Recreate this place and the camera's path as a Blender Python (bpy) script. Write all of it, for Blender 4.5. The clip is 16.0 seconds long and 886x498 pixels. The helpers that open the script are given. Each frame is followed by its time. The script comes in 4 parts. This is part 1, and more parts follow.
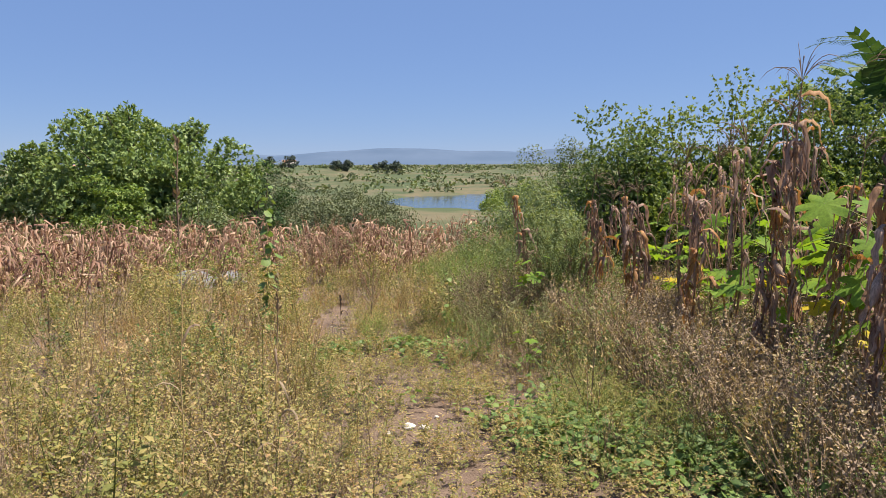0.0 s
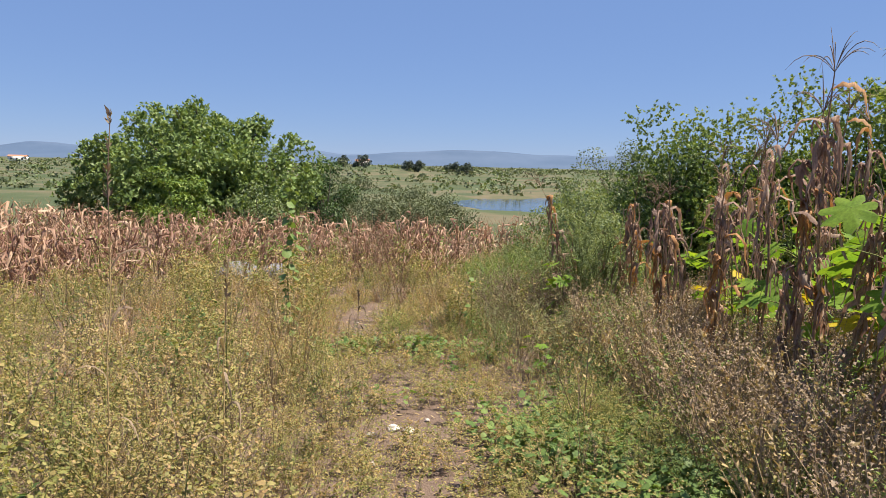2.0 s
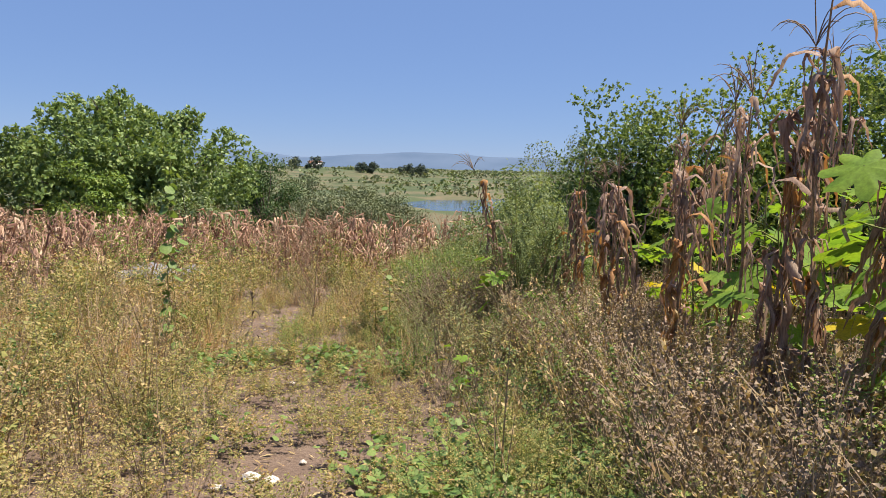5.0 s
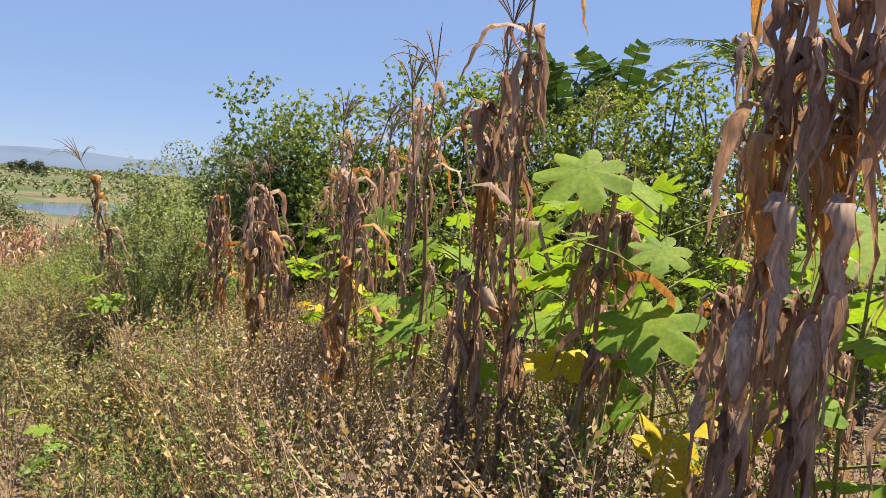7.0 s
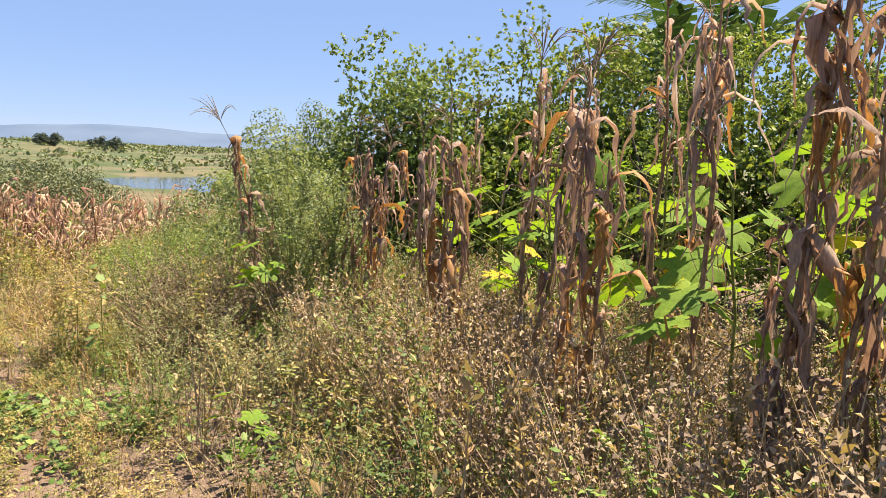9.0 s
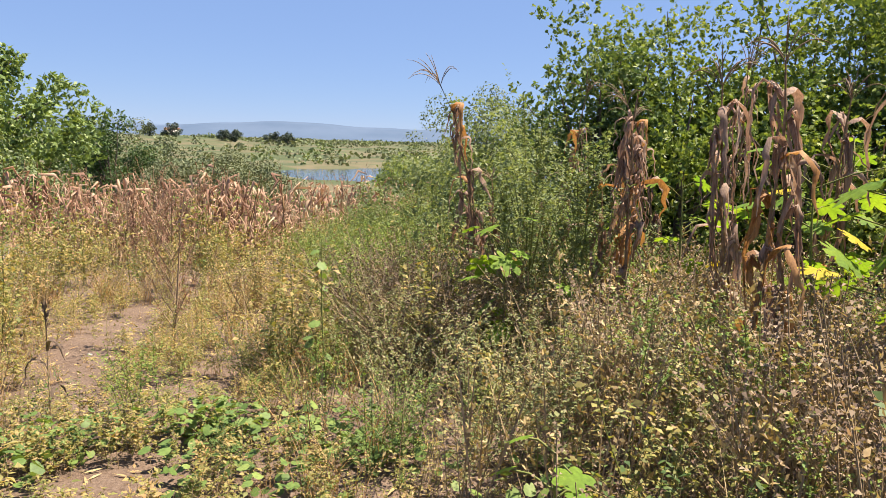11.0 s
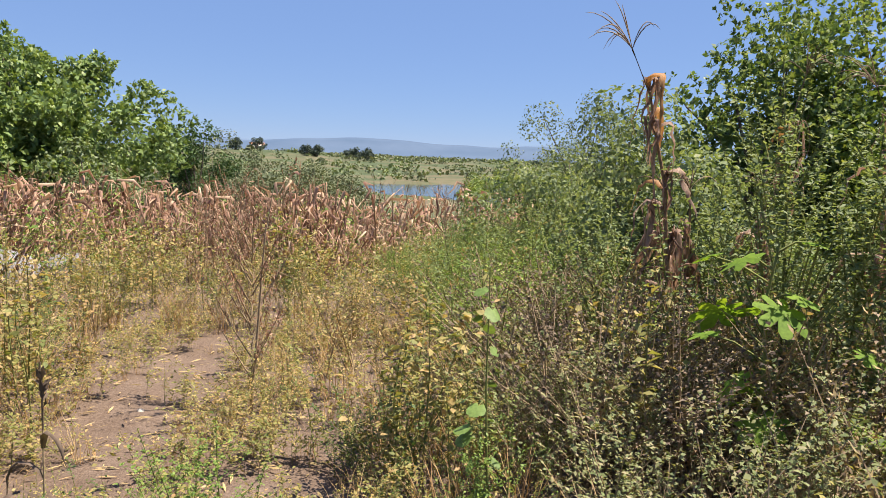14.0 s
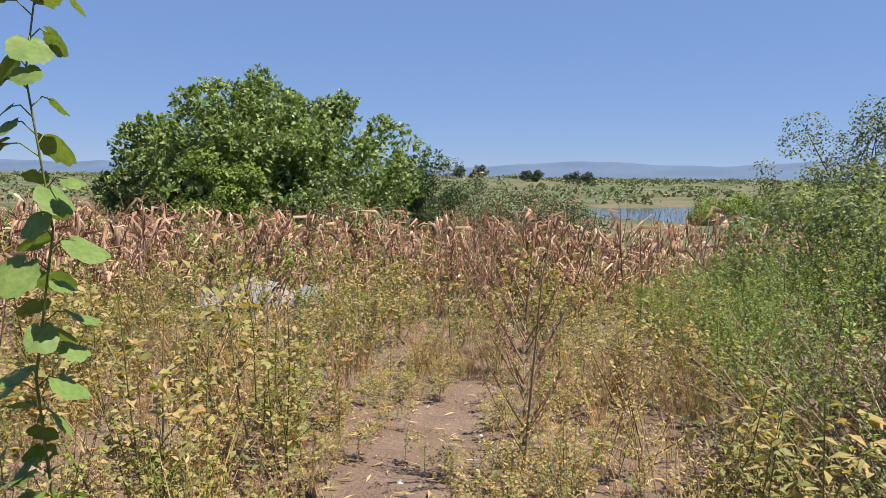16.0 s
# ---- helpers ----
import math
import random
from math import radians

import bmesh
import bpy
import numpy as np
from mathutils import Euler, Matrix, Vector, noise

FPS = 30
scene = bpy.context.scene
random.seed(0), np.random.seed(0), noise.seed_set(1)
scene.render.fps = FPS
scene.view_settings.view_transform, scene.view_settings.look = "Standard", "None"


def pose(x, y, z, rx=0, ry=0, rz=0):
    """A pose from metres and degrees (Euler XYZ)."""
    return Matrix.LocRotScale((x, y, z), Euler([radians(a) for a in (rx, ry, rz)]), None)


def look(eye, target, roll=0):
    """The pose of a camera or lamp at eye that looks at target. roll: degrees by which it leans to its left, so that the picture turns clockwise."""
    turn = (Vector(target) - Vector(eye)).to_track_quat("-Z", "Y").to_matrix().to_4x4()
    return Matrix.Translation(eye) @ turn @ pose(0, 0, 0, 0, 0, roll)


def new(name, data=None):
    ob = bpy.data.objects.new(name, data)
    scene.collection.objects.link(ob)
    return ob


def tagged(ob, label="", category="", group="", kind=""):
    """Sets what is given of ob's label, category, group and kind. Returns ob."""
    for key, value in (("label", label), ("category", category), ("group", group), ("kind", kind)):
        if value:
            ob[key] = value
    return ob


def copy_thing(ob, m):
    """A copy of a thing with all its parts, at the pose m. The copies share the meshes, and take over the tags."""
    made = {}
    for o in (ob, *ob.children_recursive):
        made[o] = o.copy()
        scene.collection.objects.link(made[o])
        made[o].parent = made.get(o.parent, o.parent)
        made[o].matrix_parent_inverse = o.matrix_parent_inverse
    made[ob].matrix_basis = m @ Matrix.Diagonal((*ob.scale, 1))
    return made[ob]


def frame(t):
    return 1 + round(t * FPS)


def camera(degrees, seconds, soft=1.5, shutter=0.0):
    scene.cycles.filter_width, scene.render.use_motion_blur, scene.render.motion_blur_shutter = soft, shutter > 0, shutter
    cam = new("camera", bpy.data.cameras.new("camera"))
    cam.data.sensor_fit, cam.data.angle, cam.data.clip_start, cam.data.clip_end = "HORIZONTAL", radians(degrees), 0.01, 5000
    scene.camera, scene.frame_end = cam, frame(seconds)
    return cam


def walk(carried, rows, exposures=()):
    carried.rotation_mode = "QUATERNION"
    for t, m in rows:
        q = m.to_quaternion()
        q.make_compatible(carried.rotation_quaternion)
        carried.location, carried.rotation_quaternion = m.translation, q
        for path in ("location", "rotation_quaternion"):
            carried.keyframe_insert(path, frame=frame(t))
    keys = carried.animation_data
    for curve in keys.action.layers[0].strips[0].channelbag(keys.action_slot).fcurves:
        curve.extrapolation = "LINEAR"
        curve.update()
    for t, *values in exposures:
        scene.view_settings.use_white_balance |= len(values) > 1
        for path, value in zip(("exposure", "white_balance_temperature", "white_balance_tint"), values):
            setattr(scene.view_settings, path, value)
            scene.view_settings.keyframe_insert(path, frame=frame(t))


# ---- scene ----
cam = camera(63.2, 16.0, soft=0.85)

PATH = [
    (0, (0.001, -0.944, 2.099), (0.004, 1.043, 1.869), -0.3),
    (0.5, (0.041, -0.929, 2.085), (0.152, 1.054, 1.851), 0.2),
    (1, (0.101, -0.84, 2.066), (0.252, 1.142, 1.848), 0.7),
    (1.5, (0.362, -0.769, 2.04), (0.385, 1.219, 1.823), 1.2),
    (2, (0.581, -0.631, 2.012), (0.391, 1.348, 1.787), 1.3),
    (2.5, (0.784, -0.525, 2.003), (0.335, 1.408, 1.756), 0.9),
    (3, (0.916, -0.445, 1.992), (0.275, 1.436, 1.76), 0.7),
    (3.5, (0.9, -0.2, 1.87), (0.143, 1.642, 1.677), 0.3),
    (4, (0.902, 0.073, 1.822), (0.178, 1.928, 1.635), 0.5),
    (4.5, (0.921, 0.416, 1.775), (0.449, 2.35, 1.576), 0.8),
    (5, (0.914, 0.784, 1.758), (0.846, 2.771, 1.542), 1.2),
    (5.2, (0.961, 0.924, 1.753), (1.083, 2.908, 1.534), 2.1),
    (7.3, (1.142, 2.15, 1.682), (2.015, 3.944, 1.536), 4.0),
    (7.5, (1.083, 2.231, 1.677), (1.944, 4.029, 1.521), 4.2),
    (8, (0.851, 2.409, 1.605), (1.655, 4.228, 1.397), 3.9),
    (8.5, (0.641, 2.647, 1.562), (1.39, 4.486, 1.325), 3.1),
    (9, (0.558, 2.934, 1.532), (1.261, 4.79, 1.284), 2.5),
    (9.4, (0.453, 3.146, 1.472), (1.075, 5.027, 1.201), 1.7),
    (9.5, (0.426, 3.214, 1.471), (1.03, 5.101, 1.199), 1.9),
    (10, (0.333, 3.502, 1.429), (0.804, 5.424, 1.141), 1.7),
    (10.2, (0.303, 3.655, 1.404), (0.715, 5.59, 1.109), 1.3),
    (12.3, (-0.004, 4.895, 1.273), (0.222, 6.866, 1.025), 1.9),
    (12.5, (-0.028, 5.023, 1.262), (0.187, 6.997, 1.02), 1.7),
    (13, (-0.1, 5.258, 1.23), (0.073, 7.235, 0.988), 2.0),
    (13.5, (-0.061, 5.48, 1.221), (0.047, 7.463, 0.98), 2.2),
    (14, (-0.187, 5.853, 1.153), (-0.098, 7.836, 0.906), 2.4),
    (14.5, (-0.2, 6.037, 1.182), (-0.184, 8.022, 0.938), 1.5),
    (15, (-0.257, 6.287, 1.184), (-0.366, 8.27, 0.951), 1.0),
    (15.5, (-0.41, 6.459, 1.162), (-0.701, 8.426, 0.946), 0.2),
    (16, (-0.618, 6.596, 1.169), (-1.128, 8.52, 0.973), 0.7),
]
EXPOSURES = [(0.0, 1.00, 7200, 10), (0.5, 1.14, 7300, 10), (1.0, 1.08, 7200, 10), (2.0, 1.00, 7200, 10), (5.0, 1.02, 7200, 10), (7.3, 1.38, 8200, 11), (8.0, 1.36, 8200, 11), (8.5, 1.63, 8200, 11), (9.5, 1.48, 8200, 11), (10.2, 1.42, 8000, 11), (12.4, 1.28, 7500, 10), (14.0, 1.20, 7300, 10), (16.0, 0.99, 7100, 10)]
walk(cam, [(t, look(eye, target, roll)) for t, eye, target, roll in PATH], EXPOSURES)

# ---- world, sun, exposure ----
SUN_AZ, SUN_EL = 80.0, 65.0          # degrees to the right of +y, above the horizon
world = bpy.data.worlds.new("world")
scene.world = world
world.use_nodes = True
wn = world.node_tree
sky = wn.nodes.new("ShaderNodeTexSky")
sky.sky_type, sky.sun_disc = "NISHITA", False
sky.sun_elevation, sky.sun_rotation = radians(SUN_EL), radians(SUN_AZ)
sky.altitude, sky.air_density, sky.dust_density, sky.ozone_density = 300, 0.8, 0.0, 5.5
clear = wn.nodes.new("ShaderNodeMix")
clear.data_type = "RGBA"
clear.inputs[0].default_value = 0.62
clear.inputs[7].default_value = (1.9, 3.5, 8.0, 1)      # the deep blue of dry air evens out the sky
wn.links.new(sky.outputs[0], clear.inputs[6])
wn.links.new(clear.outputs[2], wn.nodes["Background"].inputs[0])
wn.nodes["Background"].inputs[1].default_value = 0.054
sun = new("sun", bpy.data.lights.new("sun", "SUN"))
sun.data.energy, sun.data.angle, sun.data.color = 5.0, radians(0.53), (1.0, 0.95, 0.87)
_az, _el = radians(SUN_AZ), radians(SUN_EL)
sun.matrix_world = look((40 * math.sin(_az), 40 * math.cos(_az), 40 * math.tan(_el)), (0, 0, 0))

RNG = np.random.default_rng(7)


# ---- materials ----
def material(name, rough=0.7, spec=0.25):
    m = bpy.data.materials.new(name)
    m.use_nodes = True
    b = m.node_tree.nodes["Principled BSDF"]
    b.inputs["Roughness"].default_value = rough
    b.inputs["Specular IOR Level"].default_value = spec
    return m, m.node_tree, b


def ramp(nt, stops, interp="LINEAR"):
    r = nt.nodes.new("ShaderNodeValToRGB")
    r.color_ramp.interpolation = interp
    while len(r.color_ramp.elements) < len(stops):
        r.color_ramp.elements.new(0.5)
    for e, (p, c) in zip(r.color_ramp.elements, stops):
        e.position, e.color = p, (*c, 1)
    return r


def noise_tex(nt, scale, detail=3.0, rough=0.6):
    g = nt.nodes.new("ShaderNodeTexCoord")
    n = nt.nodes.new("ShaderNodeTexNoise")
    n.inputs["Scale"].default_value, n.inputs["Detail"].default_value, n.inputs["Roughness"].default_value = scale, detail, rough
    nt.links.new(g.outputs["Object"], n.inputs["Vector"])
    return n


def mixed(nt, a, b, fac, mode="MIX"):
    m = nt.nodes.new("ShaderNodeMix")
    m.data_type, m.blend_type = "RGBA", mode
    for sock, value in ((m.inputs[0], fac), (m.inputs[6], a), (m.inputs[7], b)):
        if hasattr(value, "links"):
            nt.links.new(value, sock)
        elif isinstance(value, tuple):
            sock.default_value = (*value, 1)
        else:
            sock.default_value = value
    return m.outputs[2]


def leafy(name, colours, through_light=0.3, rough=0.55, patch=0.6, vein=0.25, streak=None, glow=(1.0, 0.95, 0.45)):
    """Leaves: each one its own tone from the list, drifting from plant to plant and in patches over a metre, mottled within, letting light through."""
    m, nt, b = material(name, rough, 0.3)
    geo = nt.nodes.new("ShaderNodeNewGeometry")
    n = noise_tex(nt, patch, 2.0)
    mott = noise_tex(nt, 60.0, 2.0)
    if streak:
        stretch = nt.nodes.new("ShaderNodeMapping")
        stretch.inputs["Scale"].default_value = streak
        nt.links.new(mott.inputs["Vector"].links[0].from_socket, stretch.inputs[0])
        nt.links.new(stretch.outputs[0], mott.inputs["Vector"])
        mott.inputs["Scale"].default_value = 1.5
    add = nt.nodes.new("ShaderNodeMath")
    add.operation = "MULTIPLY_ADD"
    nt.links.new(n.outputs[0], add.inputs[0])
    add.inputs[1].default_value = 0.7
    plant = noise_tex(nt, 4.5, 1.0)
    own = nt.nodes.new("ShaderNodeMath")
    own.operation = "MULTIPLY_ADD"
    nt.links.new(plant.outputs[0], own.inputs[0])
    own.inputs[1].default_value = 1.1
    sub = nt.nodes.new("ShaderNodeMath")
    sub.operation = "MULTIPLY_ADD"
    nt.links.new(geo.outputs["Random Per Island"], sub.inputs[0])
    sub.inputs[1].default_value, sub.inputs[2].default_value = 0.8, -0.8
    nt.links.new(sub.outputs[0], own.inputs[2])
    nt.links.new(own.outputs[0], add.inputs[2])
    k = len(colours) - 1
    r = ramp(nt, [(i / k, c) for i, c in enumerate(colours)])
    nt.links.new(add.outputs[0], r.inputs[0])
    tone = ramp(nt, [(0.3, (1 - vein,) * 3), (0.7, (1 + vein * 0.4,) * 3)])
    nt.links.new(mott.outputs[0], tone.inputs[0])
    col = mixed(nt, r.outputs[0], tone.outputs[0], 1.0, "MULTIPLY")
    nt.links.new(col, b.inputs["Base Color"])
    t = nt.nodes.new("ShaderNodeBsdfTranslucent")
    nt.links.new(mixed(nt, col, glow, 1.0, "MULTIPLY"), t.inputs[0])
    mx = nt.nodes.new("ShaderNodeMixShader")
    mx.inputs[0].default_value = through_light
    nt.links.new(b.outputs[0], mx.inputs[1])
    nt.links.new(t.outputs[0], mx.inputs[2])
    nt.links.new(mx.outputs[0], nt.nodes["Material Output"].inputs[0])
    return m


def bark(name, dark, light, scale=14.0):
    m, nt, b = material(name, 0.85, 0.15)
    n = noise_tex(nt, scale, 5.0)
    r = ramp(nt, [(0.3, dark), (0.7, light)])
    nt.links.new(n.outputs[0], r.inputs[0])
    nt.links.new(r.outputs[0], b.inputs["Base Color"])
    bump = nt.nodes.new("ShaderNodeBump")
    bump.inputs["Strength"].default_value, bump.inputs["Distance"].default_value = 0.5, 0.01
    nt.links.new(n.outputs[0], bump.inputs["Height"])
    nt.links.new(bump.outputs[0], b.inputs["Normal"])
    return m


def earth():
    m, nt, b = material("dry_earth", 0.92, 0.15)
    fine, mid, far = noise_tex(nt, 55.0, 6.0), noise_tex(nt, 3.0, 4.0), noise_tex(nt, 0.05, 4.0)
    a = ramp(nt, [(0.3, (0.112, 0.076, 0.058)), (0.7, (0.21, 0.155, 0.124))])
    nt.links.new(fine.outputs[0], a.inputs[0])
    c = ramp(nt, [(0.35, (0.75, 0.72, 0.70)), (0.65, (1.0, 1.0, 1.0))])
    nt.links.new(mid.outputs[0], c.inputs[0])
    soil = mixed(nt, a.outputs[0], c.outputs[0], 1.0, "MULTIPLY")
    g = ramp(nt, [(0.3, (0.05, 0.072, 0.034)), (0.46, (0.068, 0.086, 0.042)), (0.57, (0.135, 0.115, 0.072)), (0.66, (0.055, 0.076, 0.038))])
    nt.links.new(far.outputs[0], g.inputs[0])
    pos = nt.nodes.new("ShaderNodeNewGeometry")
    sep = nt.nodes.new("ShaderNodeSeparateXYZ")
    nt.links.new(pos.outputs["Position"], sep.inputs[0])
    mr = nt.nodes.new("ShaderNodeMapRange")
    mr.inputs[1].default_value, mr.inputs[2].default_value = 22.0, 34.0
    nt.links.new(sep.outputs[1], mr.inputs[0])
    nt.links.new(mixed(nt, soil, g.outputs[0], mr.outputs[0]), b.inputs["Base Color"])
    bump = nt.nodes.new("ShaderNodeBump")
    bump.inputs["Strength"].default_value, bump.inputs["Distance"].default_value = 0.7, 0.02
    nt.links.new(fine.outputs[0], bump.inputs["Height"])
    nt.links.new(bump.outputs[0], b.inputs["Normal"])
    return m


EARTH = earth()
TREE_LEAF = leafy("tree_leaf", [(0.10, 0.165, 0.055), (0.16, 0.245, 0.08), (0.23, 0.32, 0.11), (0.31, 0.38, 0.15)], 0.33, 0.5)
THICKET = leafy("thicket_leaf", [(0.12, 0.16, 0.07), (0.20, 0.245, 0.105), (0.30, 0.31, 0.15), (0.42, 0.35, 0.22)], 0.4, 0.6)
BLUE_LEAF = leafy("cool_green_leaf", [(0.115, 0.165, 0.08), (0.175, 0.235, 0.11), (0.245, 0.305, 0.145), (0.33, 0.37, 0.185)], 0.46, 0.6)
HEDGE_DARK = leafy("deep_hedge_leaf", [(0.08, 0.145, 0.05), (0.13, 0.205, 0.068), (0.19, 0.265, 0.09), (0.27, 0.33, 0.12)], 0.4, 0.5)
BUSH_LEAF = leafy("bush_leaf", [(0.09, 0.16, 0.04), (0.17, 0.25, 0.06), (0.26, 0.34, 0.085), (0.36, 0.41, 0.12)], 0.42)
GREY_LEAF = leafy("grey_green_leaf", [(0.085, 0.125, 0.06), (0.13, 0.18, 0.08), (0.18, 0.23, 0.105), (0.25, 0.29, 0.14)], 0.3)
WEED_GREEN = leafy("weed_green", [(0.16, 0.19, 0.06), (0.26, 0.27, 0.085), (0.38, 0.34, 0.115), (0.48, 0.36, 0.16)], 0.42)
WEED_YELLOW = leafy("weed_yellow", [(0.26, 0.26, 0.09), (0.37, 0.33, 0.13), (0.46, 0.36, 0.17), (0.42, 0.26, 0.13)], 0.38)
STRAW = leafy("dry_straw", [(0.33, 0.23, 0.11), (0.46, 0.34, 0.17), (0.55, 0.42, 0.23), (0.42, 0.25, 0.12)], 0.25, 0.6)
WEED_DARK = leafy("weed_dark", [(0.06, 0.11, 0.035), (0.10, 0.16, 0.045), (0.16, 0.21, 0.06)], 0.35)
RUST = leafy("rusty_grass", [(0.34, 0.20, 0.10), (0.46, 0.29, 0.14), (0.50, 0.36, 0.20)], 0.3, 0.65)
WEED_MIX = leafy("weed_mixed", [(0.17, 0.20, 0.065), (0.28, 0.28, 0.095), (0.41, 0.34, 0.14), (0.49, 0.32, 0.16)], 0.42, 0.6, 1.3)
WEED_FRESH = leafy("weed_fresh", [(0.10, 0.18, 0.045), (0.16, 0.26, 0.06), (0.23, 0.33, 0.075), (0.31, 0.38, 0.10)], 0.42)
BUSH_DARK = leafy("dark_bush_leaf", [(0.03, 0.07, 0.024), (0.055, 0.105, 0.032), (0.09, 0.15, 0.045)], 0.25, 0.5)
DARK_DEAD = leafy("dark_dead_weed", [(0.06, 0.042, 0.033), (0.12, 0.085, 0.065), (0.22, 0.165, 0.12)], 0.15, 0.8)
TASSEL = leafy("maize_tassel", [(0.20, 0.13, 0.085), (0.34, 0.24, 0.16)], 0.15, 0.7)
DEAD = leafy("dead_weed", [(0.15, 0.10, 0.078), (0.25, 0.178, 0.132), (0.35, 0.265, 0.195), (0.45, 0.36, 0.27)], 0.38, 0.8, 1.5)
HUSK = leafy("dry_maize", [(0.17, 0.085, 0.06), (0.30, 0.17, 0.125), (0.46, 0.30, 0.205), (0.62, 0.46, 0.335)], 0.3, 0.65, 1.2, glow=(1.0, 0.88, 0.7))
HUSK_NEAR = leafy("brown_maize", [(0.18, 0.105, 0.08), (0.31, 0.195, 0.15), (0.44, 0.31, 0.24), (0.62, 0.50, 0.41)], 0.36, 0.75, 1.6, 0.45, (70, 70, 5), (1.0, 0.86, 0.72))
ORANGE = leafy("orange_maize", [(0.32, 0.15, 0.07), (0.44, 0.22, 0.09), (0.53, 0.32, 0.15)], 0.32, 0.65, 1.0, 0.4, (70, 70, 5), (1.0, 0.9, 0.6))
VINE_LEAF = leafy("vine_leaf", [(0.09, 0.16, 0.045), (0.15, 0.24, 0.065), (0.24, 0.32, 0.09)], 0.35)
BROAD_LEAF = leafy("bright_broad_leaf", [(0.08, 0.19, 0.04), (0.15, 0.29, 0.045), (0.24, 0.38, 0.05), (0.36, 0.43, 0.06)], 0.55, 0.7, 1.0)
YELLOW_LEAF = leafy("yellowed_leaf", [(0.50, 0.40, 0.03), (0.62, 0.46, 0.04)], 0.45)
SCRUB = leafy("far_scrub", [(0.11, 0.14, 0.075), (0.15, 0.175, 0.095), (0.20, 0.215, 0.12)], 0.2, 0.7, 0.1)
FAR_TREE = leafy("far_tree_leaf", [(0.045, 0.07, 0.05), (0.07, 0.095, 0.065)], 0.1, 0.7, 0.05)
RED_WEED = leafy("red_weed", [(0.24, 0.115, 0.08), (0.36, 0.19, 0.14), (0.46, 0.29, 0.21)], 0.25)
BANANA = leafy("banana_leaf", [(0.035, 0.085, 0.03), (0.06, 0.13, 0.04), (0.11, 0.19, 0.06)], 0.2, 0.65)
BARK = bark("bark", (0.06, 0.045, 0.035), (0.17, 0.14, 0.11))
TWIG = bark("twig", (0.18, 0.125, 0.08), (0.38, 0.29, 0.19), 30)
GREEN_STEM = bark("green_stem", (0.10, 0.13, 0.04), (0.22, 0.22, 0.08), 30)
STALK = bark("maize_stalk", (0.13, 0.075, 0.045), (0.33, 0.22, 0.13), 25)
STONE = bark("pale_stone", (0.42, 0.37, 0.32), (0.66, 0.61, 0.55), 22)
GREY_ROCK = bark("grey_rock", (0.15, 0.15, 0.165), (0.25, 0.245, 0.26), 5)
PLASTER = bark("white_plaster", (0.68, 0.66, 0.62), (0.82, 0.81, 0.78), 1.0)
ROOF_TILE = bark("roof_tile", (0.30, 0.14, 0.09), (0.42, 0.22, 0.14), 2.0)
# the blue of distance haze is put into the hills' base colour
HILL = bark("haze_tinted_hill", (0.062, 0.10, 0.165), (0.085, 0.125, 0.195), 0.004)

WATER, _nt, _b = material("lake_water", 0.08, 0.5)
_b.inputs["Base Color"].default_value = (0.03, 0.045, 0.05, 1)
_n = noise_tex(_nt, 1.2, 3.0)
_bump = _nt.nodes.new("ShaderNodeBump")
_bump.inputs["Strength"].default_value, _bump.inputs["Distance"].default_value = 0.25, 0.1
_nt.links.new(_n.outputs[0], _bump.inputs["Height"])
_nt.links.new(_bump.outputs[0], _b.inputs["Normal"])


# ---- geometry tools: a shape is (vertices, quads, material index of each quad) ----
def join(shapes):
    vs, qs, ms, k = [], [], [], 0
    for v, q, m in shapes:
        vs.append(v)
        qs.append(q + k)
        ms.append(m)
        k += len(v)
    return np.concatenate(vs), np.concatenate(qs), np.concatenate(ms)


def to_mesh(name, shape, mats, smooth=False):
    v, q, m = shape
    me = bpy.data.meshes.new(name)
    me.vertices.add(len(v))
    me.vertices.foreach_set("co", np.ascontiguousarray(v, np.float32).ravel())
    me.loops.add(len(q) * 4)
    me.loops.foreach_set("vertex_index", np.ascontiguousarray(q, np.int32).ravel())
    me.polygons.add(len(q))
    me.polygons.foreach_set("loop_start", np.arange(0, len(q) * 4, 4, dtype=np.int32))
    me.polygons.foreach_set("material_index", np.ascontiguousarray(m, np.int32))
    if smooth:
        me.polygons.foreach_set("use_smooth", np.ones(len(q), bool))
    for mat in mats:
        me.materials.append(mat)
    me.update(calc_edges=True)
    me.validate()
    return me


def thing(name, shape, mats, label="", category="", group="", kind="", parent=None, smooth=False):
    ob = new(name, to_mesh(name, shape, mats, smooth))
    if parent is not None:
        ob.parent = parent
    return tagged(ob, label, category, group, kind)


def holder(name, at, label, category, group="", kind=""):
    ob = new(name)
    ob.matrix_basis = Matrix.Translation(at)
    ob.empty_display_size = 0.1
    return tagged(ob, label, category, group, kind)


